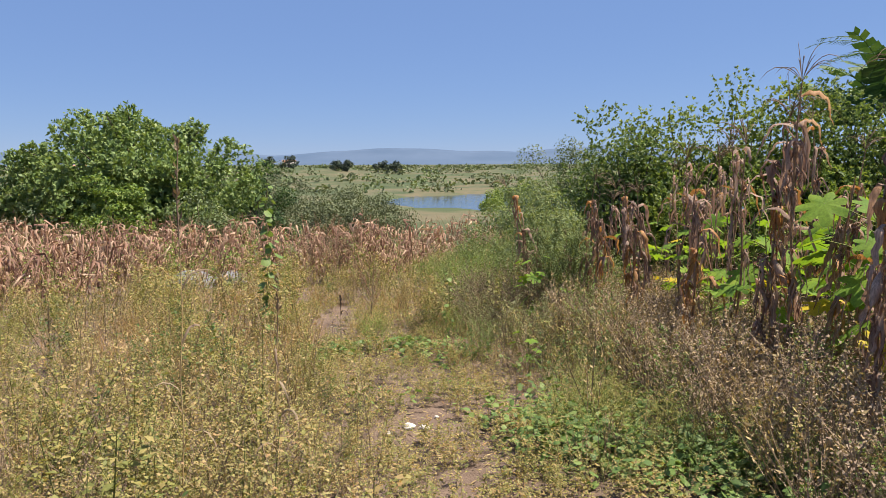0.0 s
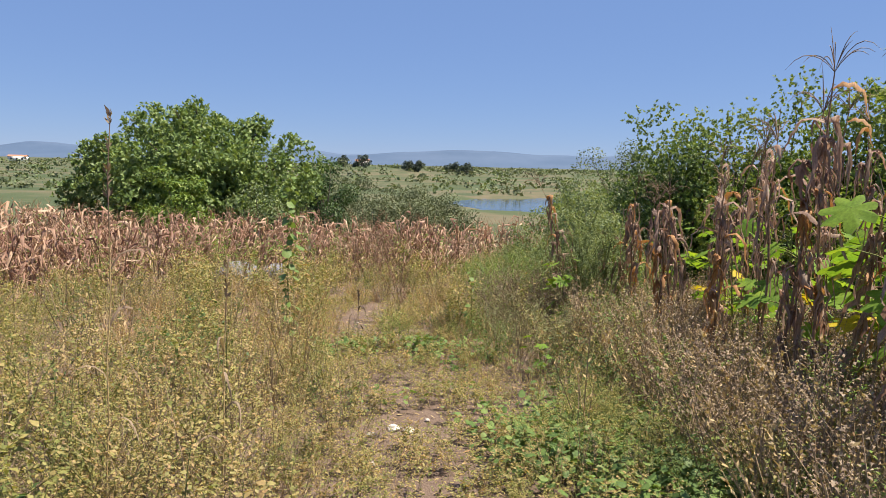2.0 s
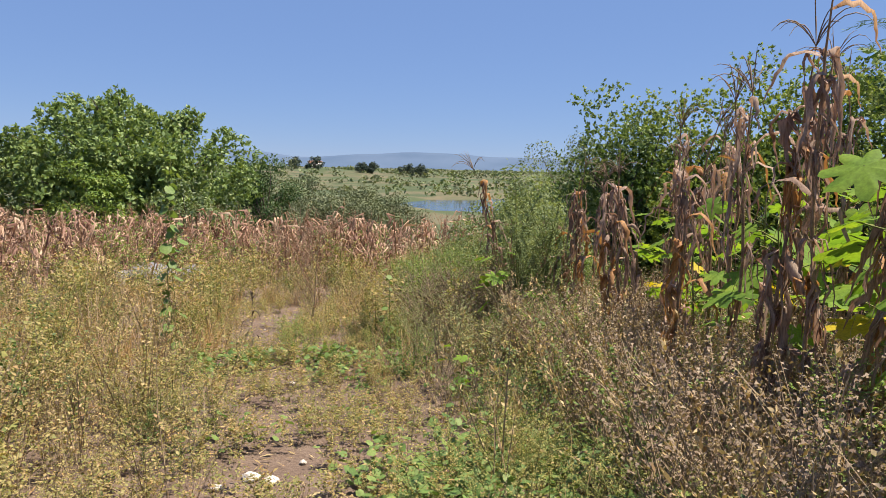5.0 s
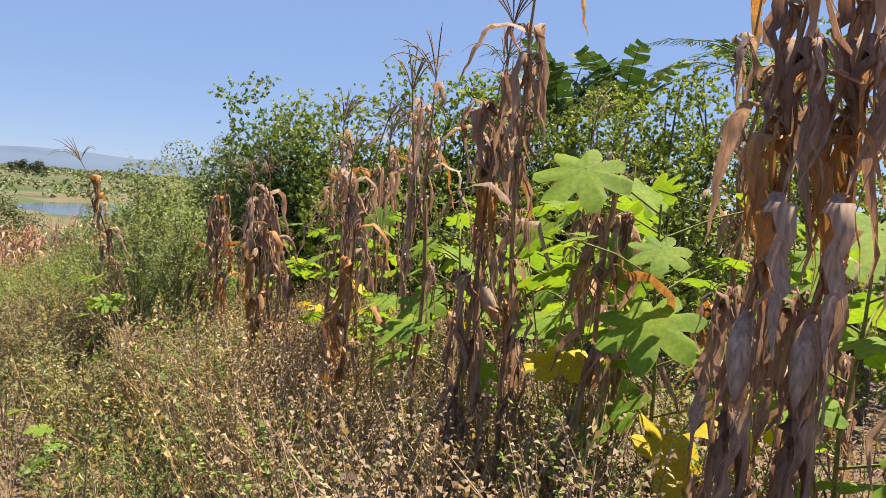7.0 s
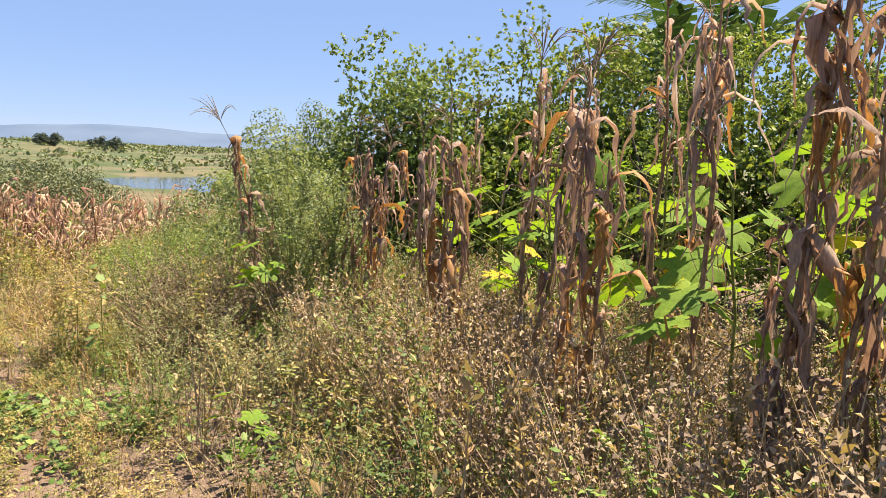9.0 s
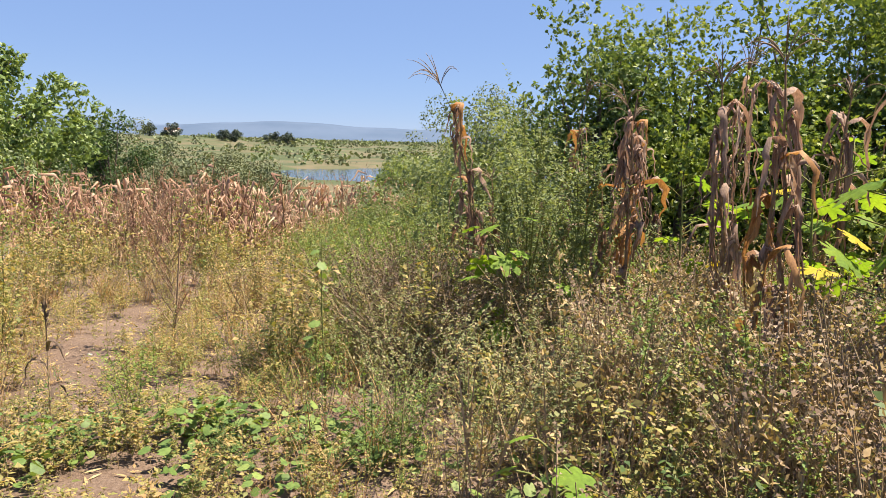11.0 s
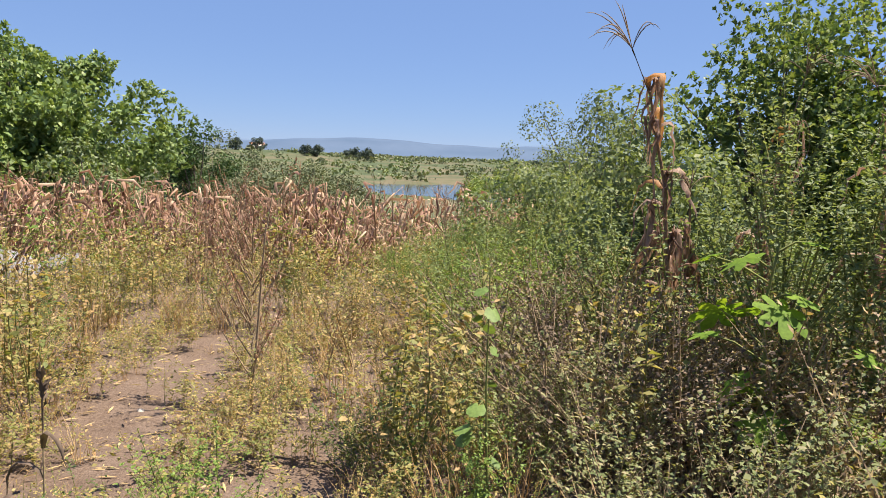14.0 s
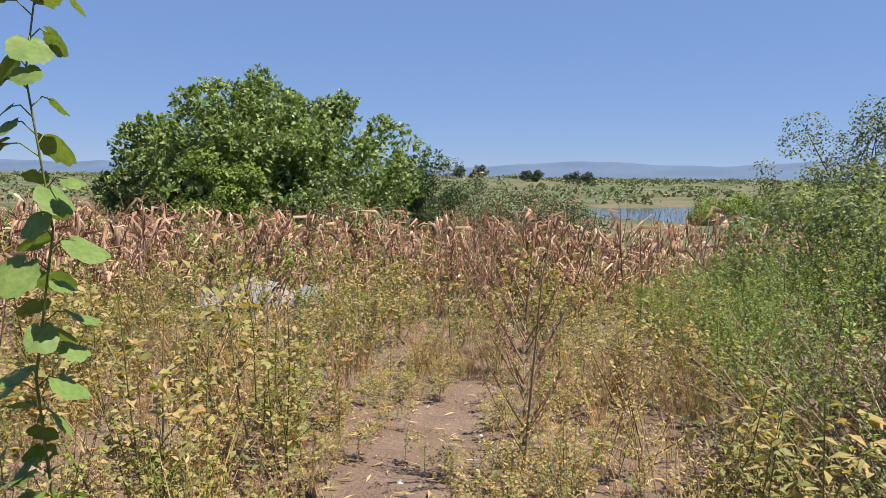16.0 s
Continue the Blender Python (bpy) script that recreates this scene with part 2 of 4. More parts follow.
def tube(points, radii, sides=4, mat=0):
    p = np.asarray(points, float)
    r = np.broadcast_to(np.asarray(radii, float), (len(p),))
    d = np.gradient(p, axis=0)
    d /= np.linalg.norm(d, axis=1)[:, None] + 1e-9
    ref = np.where(np.abs(d[:, 2:3]) > 0.9, [[1.0, 0, 0]], [[0, 0, 1.0]])
    u = np.cross(d, ref)
    u /= np.linalg.norm(u, axis=1)[:, None] + 1e-9
    w = np.cross(d, u)
    a = np.arange(sides) * 2 * np.pi / sides
    v = p[:, None] + r[:, None, None] * (np.cos(a)[None, :, None] * u[:, None] + np.sin(a)[None, :, None] * w[:, None])
    n = len(p)
    i, j = np.meshgrid(np.arange(n - 1), np.arange(sides), indexing="ij")
    j2 = (j + 1) % sides
    q = np.stack([i * sides + j, i * sides + j2, (i + 1) * sides + j2, (i + 1) * sides + j], -1).reshape(-1, 4)
    return v.reshape(-1, 3), q, np.full(len(q), mat)


def unit(a):
    return a / (np.linalg.norm(a, axis=-1, keepdims=True) + 1e-9)


def leaves(at, along, size, width=0.5, fold=0.15, mat=0, up=None):
    """Many small leaves at once: each a four-cornered blade, folded a little, at its own place and direction."""
    at, along = np.atleast_2d(at).astype(float), unit(np.atleast_2d(along).astype(float))
    n = len(at)
    size = np.broadcast_to(np.asarray(size, float), (n,))[:, None]
    up = RNG.normal(size=(n, 3)) if up is None else up + RNG.normal(size=(n, 3)) * 0.35
    side = unit(np.cross(along, up))
    nor = np.cross(side, along)
    mid = at + along * size * 0.45
    v = np.stack([at, mid + side * size * width * 0.5 + nor * size * fold, at + along * size, mid - side * size * width * 0.5 + nor * size * fold], 1)
    return v.reshape(-1, 3), np.arange(n * 4).reshape(n, 4), np.full(n, mat)


def blade(points, widths, side, cup=0.25, mat=0):
    """A long leaf along points, with a midrib fold."""
    p, w = np.asarray(points, float), np.asarray(widths, float)[:, None]
    d = unit(np.gradient(p, axis=0))
    s = unit(np.broadcast_to(np.asarray(side, float), p.shape) - d * np.sum(d * side, axis=1, keepdims=True))
    nrm = np.cross(s, d)
    v = np.stack([p + s * w * 0.5 + nrm * w * cup, p, p - s * w * 0.5 + nrm * w * cup], 1).reshape(-1, 3)
    n = len(p)
    q = []
    for i in range(n - 1):
        a, b = i * 3, i * 3 + 3
        q += [(a, a + 1, b + 1, b), (a + 1, a + 2, b + 2, b + 1)]
    return v, np.array(q), np.full(len(q), mat)


def scatter(protos, at, turn, size, lean=0.12):
    """Many plants in one mesh: each a random one of the shapes, turned and scaled."""
    out = []
    pick = RNG.integers(0, len(protos), len(at))
    for k, (v, q, m) in enumerate(protos):
        sel = np.nonzero(pick == k)[0]
        if not len(sel):
            continue
        c, s = np.cos(turn[sel]), np.sin(turn[sel])
        z = size[sel][:, None]
        x = (v[None, :, 0] * c[:, None] - v[None, :, 1] * s[:, None]) * z
        y = (v[None, :, 0] * s[:, None] + v[None, :, 1] * c[:, None]) * z
        h = v[None, :, 2] * z
        lx, ly = RNG.normal(0, lean, (2, len(sel)))
        w = np.stack([x + h * lx[:, None], y + h * ly[:, None], h], -1) + at[sel][:, None]
        qq = q[None] + (np.arange(len(sel)) * len(v))[:, None, None]
        out.append((w.reshape(-1, 3), qq.reshape(-1, 4), np.tile(m, len(sel))))
    return join(out)


# ---- ground ----
def smooth_step(a, b, x):
    t = np.clip((np.asarray(x, float) - a) / (b - a), 0, 1)
    return t * t * (3 - 2 * t)


LAKE_Z = -3.3


def ground_z(x, y):
    x, y = np.asarray(x, float), np.asarray(y, float)
    z = np.interp(y, [-3000, -40, -1.0, 4.6, 50, 140, 260, 600, 3500], [5, 3.0, 0.55, 0.0, -3.1, -2.9, -0.3, 1.0, 8.0])
    z = z + 2.3 * np.exp(-((x + 58) / 26) ** 2 - ((y - 262) / 40) ** 2)
    lake = ((x - 32) / 40) ** 2 + ((y - 110) / 29) ** 2
    z = z - 1.2 * smooth_step(1.25, 0.8, lake)
    near = smooth_step(60, 20, np.hypot(x, y))
    return z + near * (0.035 * np.sin(x * 1.7 + 0.6 * y) * np.sin(y * 1.3) + 0.02 * np.sin(x * 4.1) * np.sin(y * 3.7 + x))


def spaced(near_lo, near_hi, step, far_lo, far_hi, grow):
    a = list(np.arange(near_lo, near_hi, step))
    d = step
    while a[-1] < far_hi:
        d *= grow
        a.append(a[-1] + d)
    d = step
    while a[0] > far_lo:
        d *= grow
        a.insert(0, a[0] - d)
    return np.array(a)


gx, gy = spaced(-9, 6, 0.18, -3500, 3500, 1.13), spaced(-2, 15, 0.18, -3000, 3600, 1.10)
X, Y = np.meshgrid(gx, gy, indexing="ij")
i, j = np.meshgrid(np.arange(len(gx) - 1), np.arange(len(gy) - 1), indexing="ij")
a = (i * len(gy) + j).ravel()
gq = np.stack([a, a + len(gy), a + len(gy) + 1, a + 1], 1)
Z = ground_z(X, Y) + np.where((np.abs(X) < 12) & (Y < 18), RNG.normal(0, 0.008, X.shape), 0)
thing("ground", (np.stack([X, Y, Z], -1).reshape(-1, 3), gq, np.zeros(len(gq))), [EARTH], "dry reddish brown earth sloping down to a lake", "ground", kind="structure", smooth=True)

a = np.linspace(0, 2 * np.pi, 49)[:-1]
rim = np.stack([32 + 44 * np.cos(a), 110 + 32 * np.sin(a), np.full(48, LAKE_Z)], 1)
wv = np.concatenate([rim, rim * [0.5, 0.5, 1] + [16, 55, 0]])
wq = np.array([(k, (k + 1) % 48, 48 + (k + 1) % 48, 48 + k) for k in range(48)] + [(48 + k, 49 + k, 48 + 47 - k - 1, 48 + 47 - k) for k in range(23)])
thing("water", (wv, wq, np.zeros(len(wq))), [WATER], "calm blue lake water with small ripples", "water", kind="structure")


# ---- far hills ----
def ridge(name, dist, x0, x1, base, height, seed):
    xs = np.linspace(x0, x1, 160)
    crest = np.array([height * (0.66 + 0.26 * noise.noise((x * 0.0016 + seed, seed, 0)) + 0.17 * noise.noise((x * 0.0045, seed, 3))) for x in xs])
    rows = []
    for k, (dy, f) in enumerate(((-500, 0.0), (-260, 0.45), (-90, 0.85), (0, 1.0), (300, 0.0))):
        rows.append(np.stack([xs, np.full(160, dist + dy), base + crest * f], 1))
    v = np.concatenate(rows)
    q = np.array([(r * 160 + c, r * 160 + c + 1, r * 160 + c + 161, r * 160 + c + 160) for r in range(4) for c in range(159)])
    thing(name, (v, q, np.zeros(len(q))), [HILL], "distant wooded hills with bluish haze put into their colour", "hills", kind="structure", smooth=True)


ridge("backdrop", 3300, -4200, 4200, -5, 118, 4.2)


# ---- plants: prototypes ----
def stem_path(h, lean, n=4, wob=0.03):
    t = np.linspace(0, 1, n)
    d = RNG.normal(0, lean, 2)
    p = np.stack([d[0] * t ** 1.5 * h, d[1] * t ** 1.5 * h, t * h], 1)
    p[1:, :2] += RNG.normal(0, wob * h * 0.3, (n - 1, 2))
    return p


def along_path(p, t):
    s = np.linspace(0, 1, len(p))
    return np.stack([np.interp(t, s, p[:, k]) for k in range(3)], -1)


def weed(h, branches, n_leaf, leaf, width=0.5, spread=0.65, curl=0.12, low=0.15, stem=0.006, droop=0.0):
    """A weed: stems (material 0) that branch, and many small leaves (material 1)."""
    main = stem_path(h, 0.12)
    out = [tube(main, np.linspace(stem, stem * 0.4, len(main)), 3, 0)]
    t = RNG.uniform(0.05, 0.8, branches)
    az = RNG.uniform(0, 6.283, branches)
    base = along_path(main, t)
    ln = h * RNG.uniform(0.3, 0.6, branches) * (1.15 - 0.7 * t)
    d = unit(np.stack([np.cos(az) * spread, np.sin(az) * spread, RNG.uniform(0.45, 1.0, branches)], 1))
    out.append(leaves(base, d, ln, 0.011, 0.0, 0))
    which = RNG.integers(-branches // 5 - 1, branches, n_leaf)
    s = RNG.uniform(low, 1, n_leaf)
    at = np.where((which < 0)[:, None], along_path(main, s), base[which] + d[which] * (ln[which] * s)[:, None])
    az = RNG.uniform(0, 6.283, n_leaf)
    dd = np.stack([np.cos(az), np.sin(az), RNG.uniform(-0.4, 0.8, n_leaf) - droop], 1)
    out.append(leaves(at, dd, leaf * RNG.uniform(0.55, 1.25, n_leaf), width, curl, 1, up=np.array([0, 0, 1.0])))
    return join(out)


def grass_tuft(h, n, width=0.009):
    out = []
    for k in range(n):
        az, l, b = RNG.uniform(0, 6.283), h * RNG.uniform(0.45, 1.05), RNG.uniform(0.15, 0.8)
        t = np.linspace(0, 1, 4)
        r = l * b * t ** 1.6
        p = np.stack([RNG.normal(0, 0.06) + r * math.cos(az), RNG.normal(0, 0.06) + r * math.sin(az), l * (t - 0.4 * b * t ** 3)], 1)
        out.append(blade(p, width * np.array([0.8, 1.0, 0.7, 0.12]), np.array([-math.sin(az), math.cos(az), 0]), 0.2, 1))
    return join(out)


def seed_stem(h, n):
    """Thin dry stems with sparse seed heads."""
    out = []
    for k in range(n):
        d = unit(np.array([*RNG.normal(0, 0.16, 2), 1.0]))
        o, l = np.array([*RNG.normal(0, 0.06, 2), 0]), h * RNG.uniform(0.65, 1.1)
        out.append(leaves(o, d, l, 0.010, 0.0, 0))
        m = 15
        at = o + d * (RNG.uniform(0.35, 1, m) * l)[:, None]
        out.append(leaves(at, RNG.normal(size=(m, 3)) * [0.6, 0.6, 0.4] + [0, 0, 0.7], RNG.uniform(0.02, 0.05, m), 0.4, 0.1, 1))
    return join(out)


def maize_leaf(length, width, az, rise, segs=8, crumple=0.02, hang=1.8, fold=0.35):
    """A dry maize leaf from the origin: up and out, then hanging."""
    t = np.linspace(0, 1, segs + 1)
    ang = rise - (rise + RNG.uniform(1.15, 1.5)) * np.clip(t * hang * RNG.uniform(0.8, 1.3), 0, 1) ** 1.2
    step = length / segs
    r = np.concatenate([[0], np.cumsum(np.cos(ang[:-1]) * step)])
    z = np.concatenate([[0], np.cumsum(np.sin(ang[:-1]) * step)])
    bend = RNG.normal(0, 0.3)
    p = np.stack([r * np.cos(az + bend * t), r * np.sin(az + bend * t), z], 1)
    p[1:] += RNG.normal(0, crumple * length * 0.5, (segs, 3))
    w = width * np.interp(t, [0, 0.15, 0.5, 0.85, 1], [0.5, 1.0, 0.85, 0.4, 0.05]) * RNG.uniform(0.6, 1.25, segs + 1)
    side = np.array([-math.sin(az), math.cos(az), 0]) + RNG.normal(0, 0.35, 3)
    return blade(p, w, side, fold * RNG.uniform(0.5, 1.5), 1)


def maize_tassel(length=0.35, n=9, thick=1.0, lean=0.0, mat=1):
    out = []
    for k in range(n):
        az, sp = RNG.uniform(0, 6.283), (RNG.uniform(0.25, 1.0) if k else 0.1)
        t = np.linspace(0, 1, 7)
        l = length * RNG.uniform(0.7, 1.1)
        p = np.stack([sp * l * t ** 1.1 * math.cos(az) + lean * l * t, sp * l * t ** 1.1 * math.sin(az), l * (t - 0.95 * sp * t ** 2.6) * (1 - 0.4 * abs(lean))], 1)
        out.append(tube(p, np.array([0.0025, 0.003, 0.0045, 0.0045, 0.004, 0.003, 0.001]) * thick, 3, mat))
    return join(out)


def field_maize(h):
    p = stem_path(h, 0.1, 4)
    out = [tube(p, np.linspace(0.011, 0.004, 4), 3, 0)]
    for k in range(13):
        t = 0.12 + 0.85 * (k + RNG.uniform(0, 1)) / 13
        v, q, m = maize_leaf(RNG.uniform(0.2, 0.48), RNG.uniform(0.018, 0.05), RNG.uniform(0, 6.283), RNG.uniform(-0.3, 0.9), 3, 0.14, RNG.uniform(2.2, 6.0))
        out.append((v + along_path(p, t), q, m))
    out.append(leaves(np.tile(p[-1], (4, 1)), RNG.normal(0, 0.5, (4, 3)) + [0, 0, 0.8], RNG.uniform(0.08, 0.16, 4), 0.05, 0.0, 0))
    return join(out)


def radial_leaf(size, lobes, depth, cup=0.12, n=24, heart=0.0):
    """A broad leaf in one sheet, its stalk at the origin, pointing to +x: lobed, or heart-shaped."""
    th = np.linspace(-np.pi, np.pi, n, endpoint=False)
    r = 0.5 * size * (1 - depth + depth * np.abs(np.cos(th * lobes / 2.0)) ** 0.8) * (0.75 + 0.35 * np.cos(th * 0.5))
    if heart:
        r = 0.5 * size * (0.72 + 0.38 * np.cos(th) - heart * (np.abs(th) > 2.75) * 0.4 + 0.12 * np.cos(2 * th))
    r *= RNG.uniform(0.93, 1.07, n)
    rim = np.stack([r * np.cos(th), r * np.sin(th), -cup * r * r / size * 3 + size * 0.03 * np.sin(th * lobes + 1)], 1)
    v = np.concatenate([[[0, 0, 0]], rim])
    q = np.array([(0, 1 + k, 1 + (k + 1) % n, 1 + (k + 2) % n) for k in range(0, n, 2)])
    return v, q, np.full(len(q), 0)


def placed(shape, at, az, tilt, roll=0.0):
    m = np.array(Matrix.Rotation(az, 3, "Z") @ Matrix.Rotation(tilt, 3, "Y") @ Matrix.Rotation(roll, 3, "X"))
    return shape[0] @ m.T + np.asarray(at), shape[1], shape[2]


WEEDS = [weed(RNG.uniform(0.85, 1.1), 12, 112, 0.044, 0.64, 0.68) for _ in range(8)]
FINE_WEEDS = [weed(RNG.uniform(0.85, 1.1), 12, 126, 0.036, 0.62, 0.65) for _ in range(6)]
MAT_WEEDS = [weed(0.75, 12, 76, 0.075, 0.5, 1.3) for _ in range(6)]
FAR_WEEDS = [weed(1.0, 12, 95, 0.060, 0.52, 0.7) for _ in range(6)]
TALL_FINE = [weed(1.0, 15, 290, 0.028, 0.52, 0.45) for _ in range(6)]
BUSHY = [weed(1.0, 26, 400, 0.029, 0.55, 0.7, low=0.25) for _ in range(6)]
TUFTS = [grass_tuft(1.0, 16, 0.007) for _ in range(6)]
SEEDS = [seed_stem(1.0, 7) for _ in range(6)]
DEADS = [weed(1.0, 17, 120, 0.025, 0.7, 0.5, 0.35, 0.2, 0.006, 0.3) for _ in range(8)]
MAIZES = [field_maize(RNG.uniform(0.9, 1.1)) for _ in range(10)]
VINES = [join([placed(radial_leaf(RNG.uniform(0.07, 0.11), 3, 0.2, 0.1, 12, 1.0), (*RNG.normal(0, 0.16, 2), RNG.uniform(0.05, 0.3)), RNG.uniform(0, 6.283), RNG.uniform(-0.2, 0.7), RNG.normal(0, 0.3)) for _ in range(18)]) for _ in range(6)]


# ---- plan of the vegetation ----
def places(x0, x1, y0, y1, n, keep=None):
    x, y = RNG.uniform(x0, x1, n), RNG.uniform(y0, y1, n)
    ok = np.ones(n, bool) if keep is None else RNG.uniform(0, 1, n) < keep(x, y)
    x, y = x[ok], y[ok]
    return np.stack([x, y, ground_z(x, y) - 0.01], 1)


def patchy(x, y, scale, seed):
    return np.array([noise.noise((a * scale, b * scale, seed)) for a, b in zip(x, y)]) * 0.5 + 0.5


def clumps(x0, x1, y0, y1, n, per, r, keep):
    """Places in clumps, with each plant's share of its clump's height: full in the middle, less at the rim."""
    c = places(x0, x1, y0, y1, n, keep)
    k = np.repeat(np.arange(len(c)), RNG.integers(max(1, per // 2), per * 3 // 2 + 1, len(c)))
    spread = r * RNG.uniform(0.5, 1.5, len(c))[k]
    off = RNG.normal(0, 1, (len(k), 2)) * spread[:, None]
    x, y = c[k, 0] + off[:, 0], c[k, 1] + off[:, 1]
    share = np.exp(-0.35 * np.sum((off / r) ** 2, 1)) * RNG.uniform(0.65, 1.35, len(c))[k]
    ok = RNG.uniform(0, 1, len(k)) < grown(x, y)
    return np.stack([x, y, ground_z(x, y) - 0.01], 1)[ok], share[ok]


EYES = np.array([r[1][:2] for r in PATH])
TRACK = np.array([(0.25, -3.0), (0.2, 2.0), (-0.2, 4.7), (-0.6, 7.0), (-1.0, 8.6), (-1.7, 10.5), (-1.8, 12.0)])
BARE = ((-6.2, 11.8, 0.45), (-5.1, 8.5, 0.45), (-0.68, 7.25, 0.27), (-0.42, 5.75, 0.2), (-0.16, 4.65, 0.34), (0.75, 5.3, 0.22), (0.33, 7.7, 0.2),
        (-0.7, 8.8, 0.24), (-1.6, 8.9, 0.3), (-1.72, 9.7, 0.36), (-1.7, 10.5, 0.38), (-1.75, 11.3, 0.34), (-1.85, 11.9, 0.22), (-0.6, 9.5, 0.2), (-3.2, 9.6, 0.25))


def eye_gap(x, y):
    return np.min(np.hypot(x[:, None] - EYES[None, :, 0], y[:, None] - EYES[None, :, 1]), 1)


def track_gap(x, y):
    d = np.abs(x - np.interp(y, TRACK[:, 1], TRACK[:, 0]))
    return np.where(y > 12.4, 9.0, d)


def grown(x, y):
    """One where plants cover the earth, falling to nothing on the bare spots."""
    g = np.ones(len(x))
    for bx, by, r in BARE:
        g *= smooth_step(0.65, 1.25, np.hypot((x - bx), (y - by) * 0.8) / r + 0.25 * np.sin(7 * x + 5 * y))
    return g


def tall(at):
    """Plants stay low beside the track and where the walker treads."""
    d = np.minimum(track_gap(at[:, 0], at[:, 1]), eye_gap(at[:, 0], at[:, 1]))
    return 0.32 + 0.68 * smooth_step(0.15, 1.2, d)


def stuff(name, protos, at, size, mats, label, category, lean=0.12):
    return thing(name, scatter(protos, at, RNG.uniform(0, 6.283, len(at)), size, lean), mats, label, category, kind="stuff")


def maize_edge(x):
    """Where the dry field of maize begins."""
    return np.interp(x, [-30, -7.4, -6.9, -6.3, -4, -2.5, 3], [2.0, 6.5, 10.0, 13.0, 15.4, 16.4, 18.0])


def right_edge(y):
    """Where the dead weeds under the tall maize begin."""
    return np.interp(y, [0, 3, 6, 8, 10, 12], [1.9, 1.8, 1.6, 1.3, 0.8, 0.4])


def field(x, y):
    return (x < right_edge(y) + 0.3) * (y < maize_edge(x) + 0.8) * grown(x, y)


# far field of dry maize, in uneven rows
def rows_of_maize(x, y):
    gap = np.hypot((x + 5.8), (y - 15.6) * 0.7) > 0.9
    return (y > maize_edge(x)) * smooth_step(27, 22, y) * gap * (0.35 + 0.65 * (patchy(x, y, 0.55, 31) > 0.42)) * np.interp(y, [4, 14, 26], [0.8, 1.0, 0.6])


at = places(-21, 3.2, 5, 27, 3900, rows_of_maize)
stuff("dry_maize_field", MAIZES, at, RNG.uniform(0.8, 1.6, len(at)) * (0.75 + 0.5 * patchy(at[:, 0], at[:, 1], 0.35, 40)), [STALK, HUSK], "dense field of dry pinkish tan maize stalks", "maize field", 0.18)

# left and middle: yellow-green weeds, straw and seed stems
near = lambda x, y: field(x, y) * np.interp(np.hypot(x - 0.2, y - 3), [0, 5, 9, 14], [1.0, 0.95, 0.75, 0.5])
at, up = clumps(-9, 1.9, 0.0, 11, 410, 6, 0.18, lambda x, y: near(x, y) * smooth_step(0.28, 0.5, patchy(x, y, 0.7, 1)))
stuff("green_weeds", WEEDS, at, RNG.uniform(0.5, 0.85, len(at)) * up * tall(at), [GREEN_STEM, WEED_GREEN], "yellow-green leafy weeds covering dry ground", "weeds", 0.2)
at, up = clumps(-9, 1.9, 0.0, 13, 510, 6, 0.17, lambda x, y: near(x, y) * smooth_step(0.34, 0.6, patchy(x, y, 0.6, 5)))
stuff("yellow_weeds", FINE_WEEDS, at, RNG.uniform(0.45, 0.8, len(at)) * up * tall(at), [TWIG, WEED_YELLOW], "yellowing and rusty fine-leaved weeds", "weeds", 0.2)
at, up = clumps(-8, 1.9, 0.3, 14, 160, 5, 0.14, near)
stuff("dark_weeds", WEEDS, at, RNG.uniform(0.45, 0.8, len(at)) * up * tall(at), [GREEN_STEM, WEED_DARK], "darker green weeds in scattered clumps", "weeds", 0.2)
at, up = clumps(-8, 1.6, 0.3, 14, 180, 5, 0.15, near)
stuff("brown_weeds", DEADS, at, RNG.uniform(0.4, 0.75, len(at)) * up * tall(at), [TWIG, DEAD], "clumps of brown dead weeds", "weeds", 0.2)
at = places(-9, 1.9, 0.0, 13, 2200, lambda x, y: near(x, y))
stuff("low_weeds", MAT_WEEDS, at, RNG.uniform(0.2, 0.36, len(at)), [TWIG, WEED_MIX], "low creeping weeds close to the earth", "weeds", 0.2)
at = places(-2.6, 1.9, -0.2, 12.5, 2700, lambda x, y: grown(x, y) * smooth_step(1.1, 0.5, np.minimum(track_gap(x, y), eye_gap(x, y))))
stuff("trodden_weeds", MAT_WEEDS, at, RNG.uniform(0.2, 0.38, len(at)), [TWIG, WEED_MIX], "low yellow-green weeds on the trodden track", "weeds", 0.2)
at, up = clumps(-13, 1.5, 8.5, 19, 570, 5, 0.2, lambda x, y: field(x, y))
stuff("middle_weeds", FAR_WEEDS, at, RNG.uniform(0.6, 1.05, len(at)) * up * tall(at), [GREEN_STEM, WEED_MIX], "yellow-green weeds before the maize field", "weeds", 0.2)
at = places(-10, 1.6, 0.2, 16, 620, lambda x, y: field(x, y) * smooth_step(0.36, 0.6, patchy(x, y, 0.5, 9)) * np.interp(y, [5, 9], [1, 0.5]))
stuff("straw_grass", TUFTS, at, RNG.uniform(0.35, 0.7, len(at)) * tall(at), [STRAW, STRAW], "tufts of straw-coloured dry grass", "grass", 0.25)
at = places(-5.0, 0.4, 6.5, 13, 460, lambda x, y: field(x, y))
stuff("rusty_grass", TUFTS, at, RNG.uniform(0.35, 0.75, len(at)) * tall(at), [STRAW, RUST], "rust-coloured upright dry grass", "grass", 0.15)
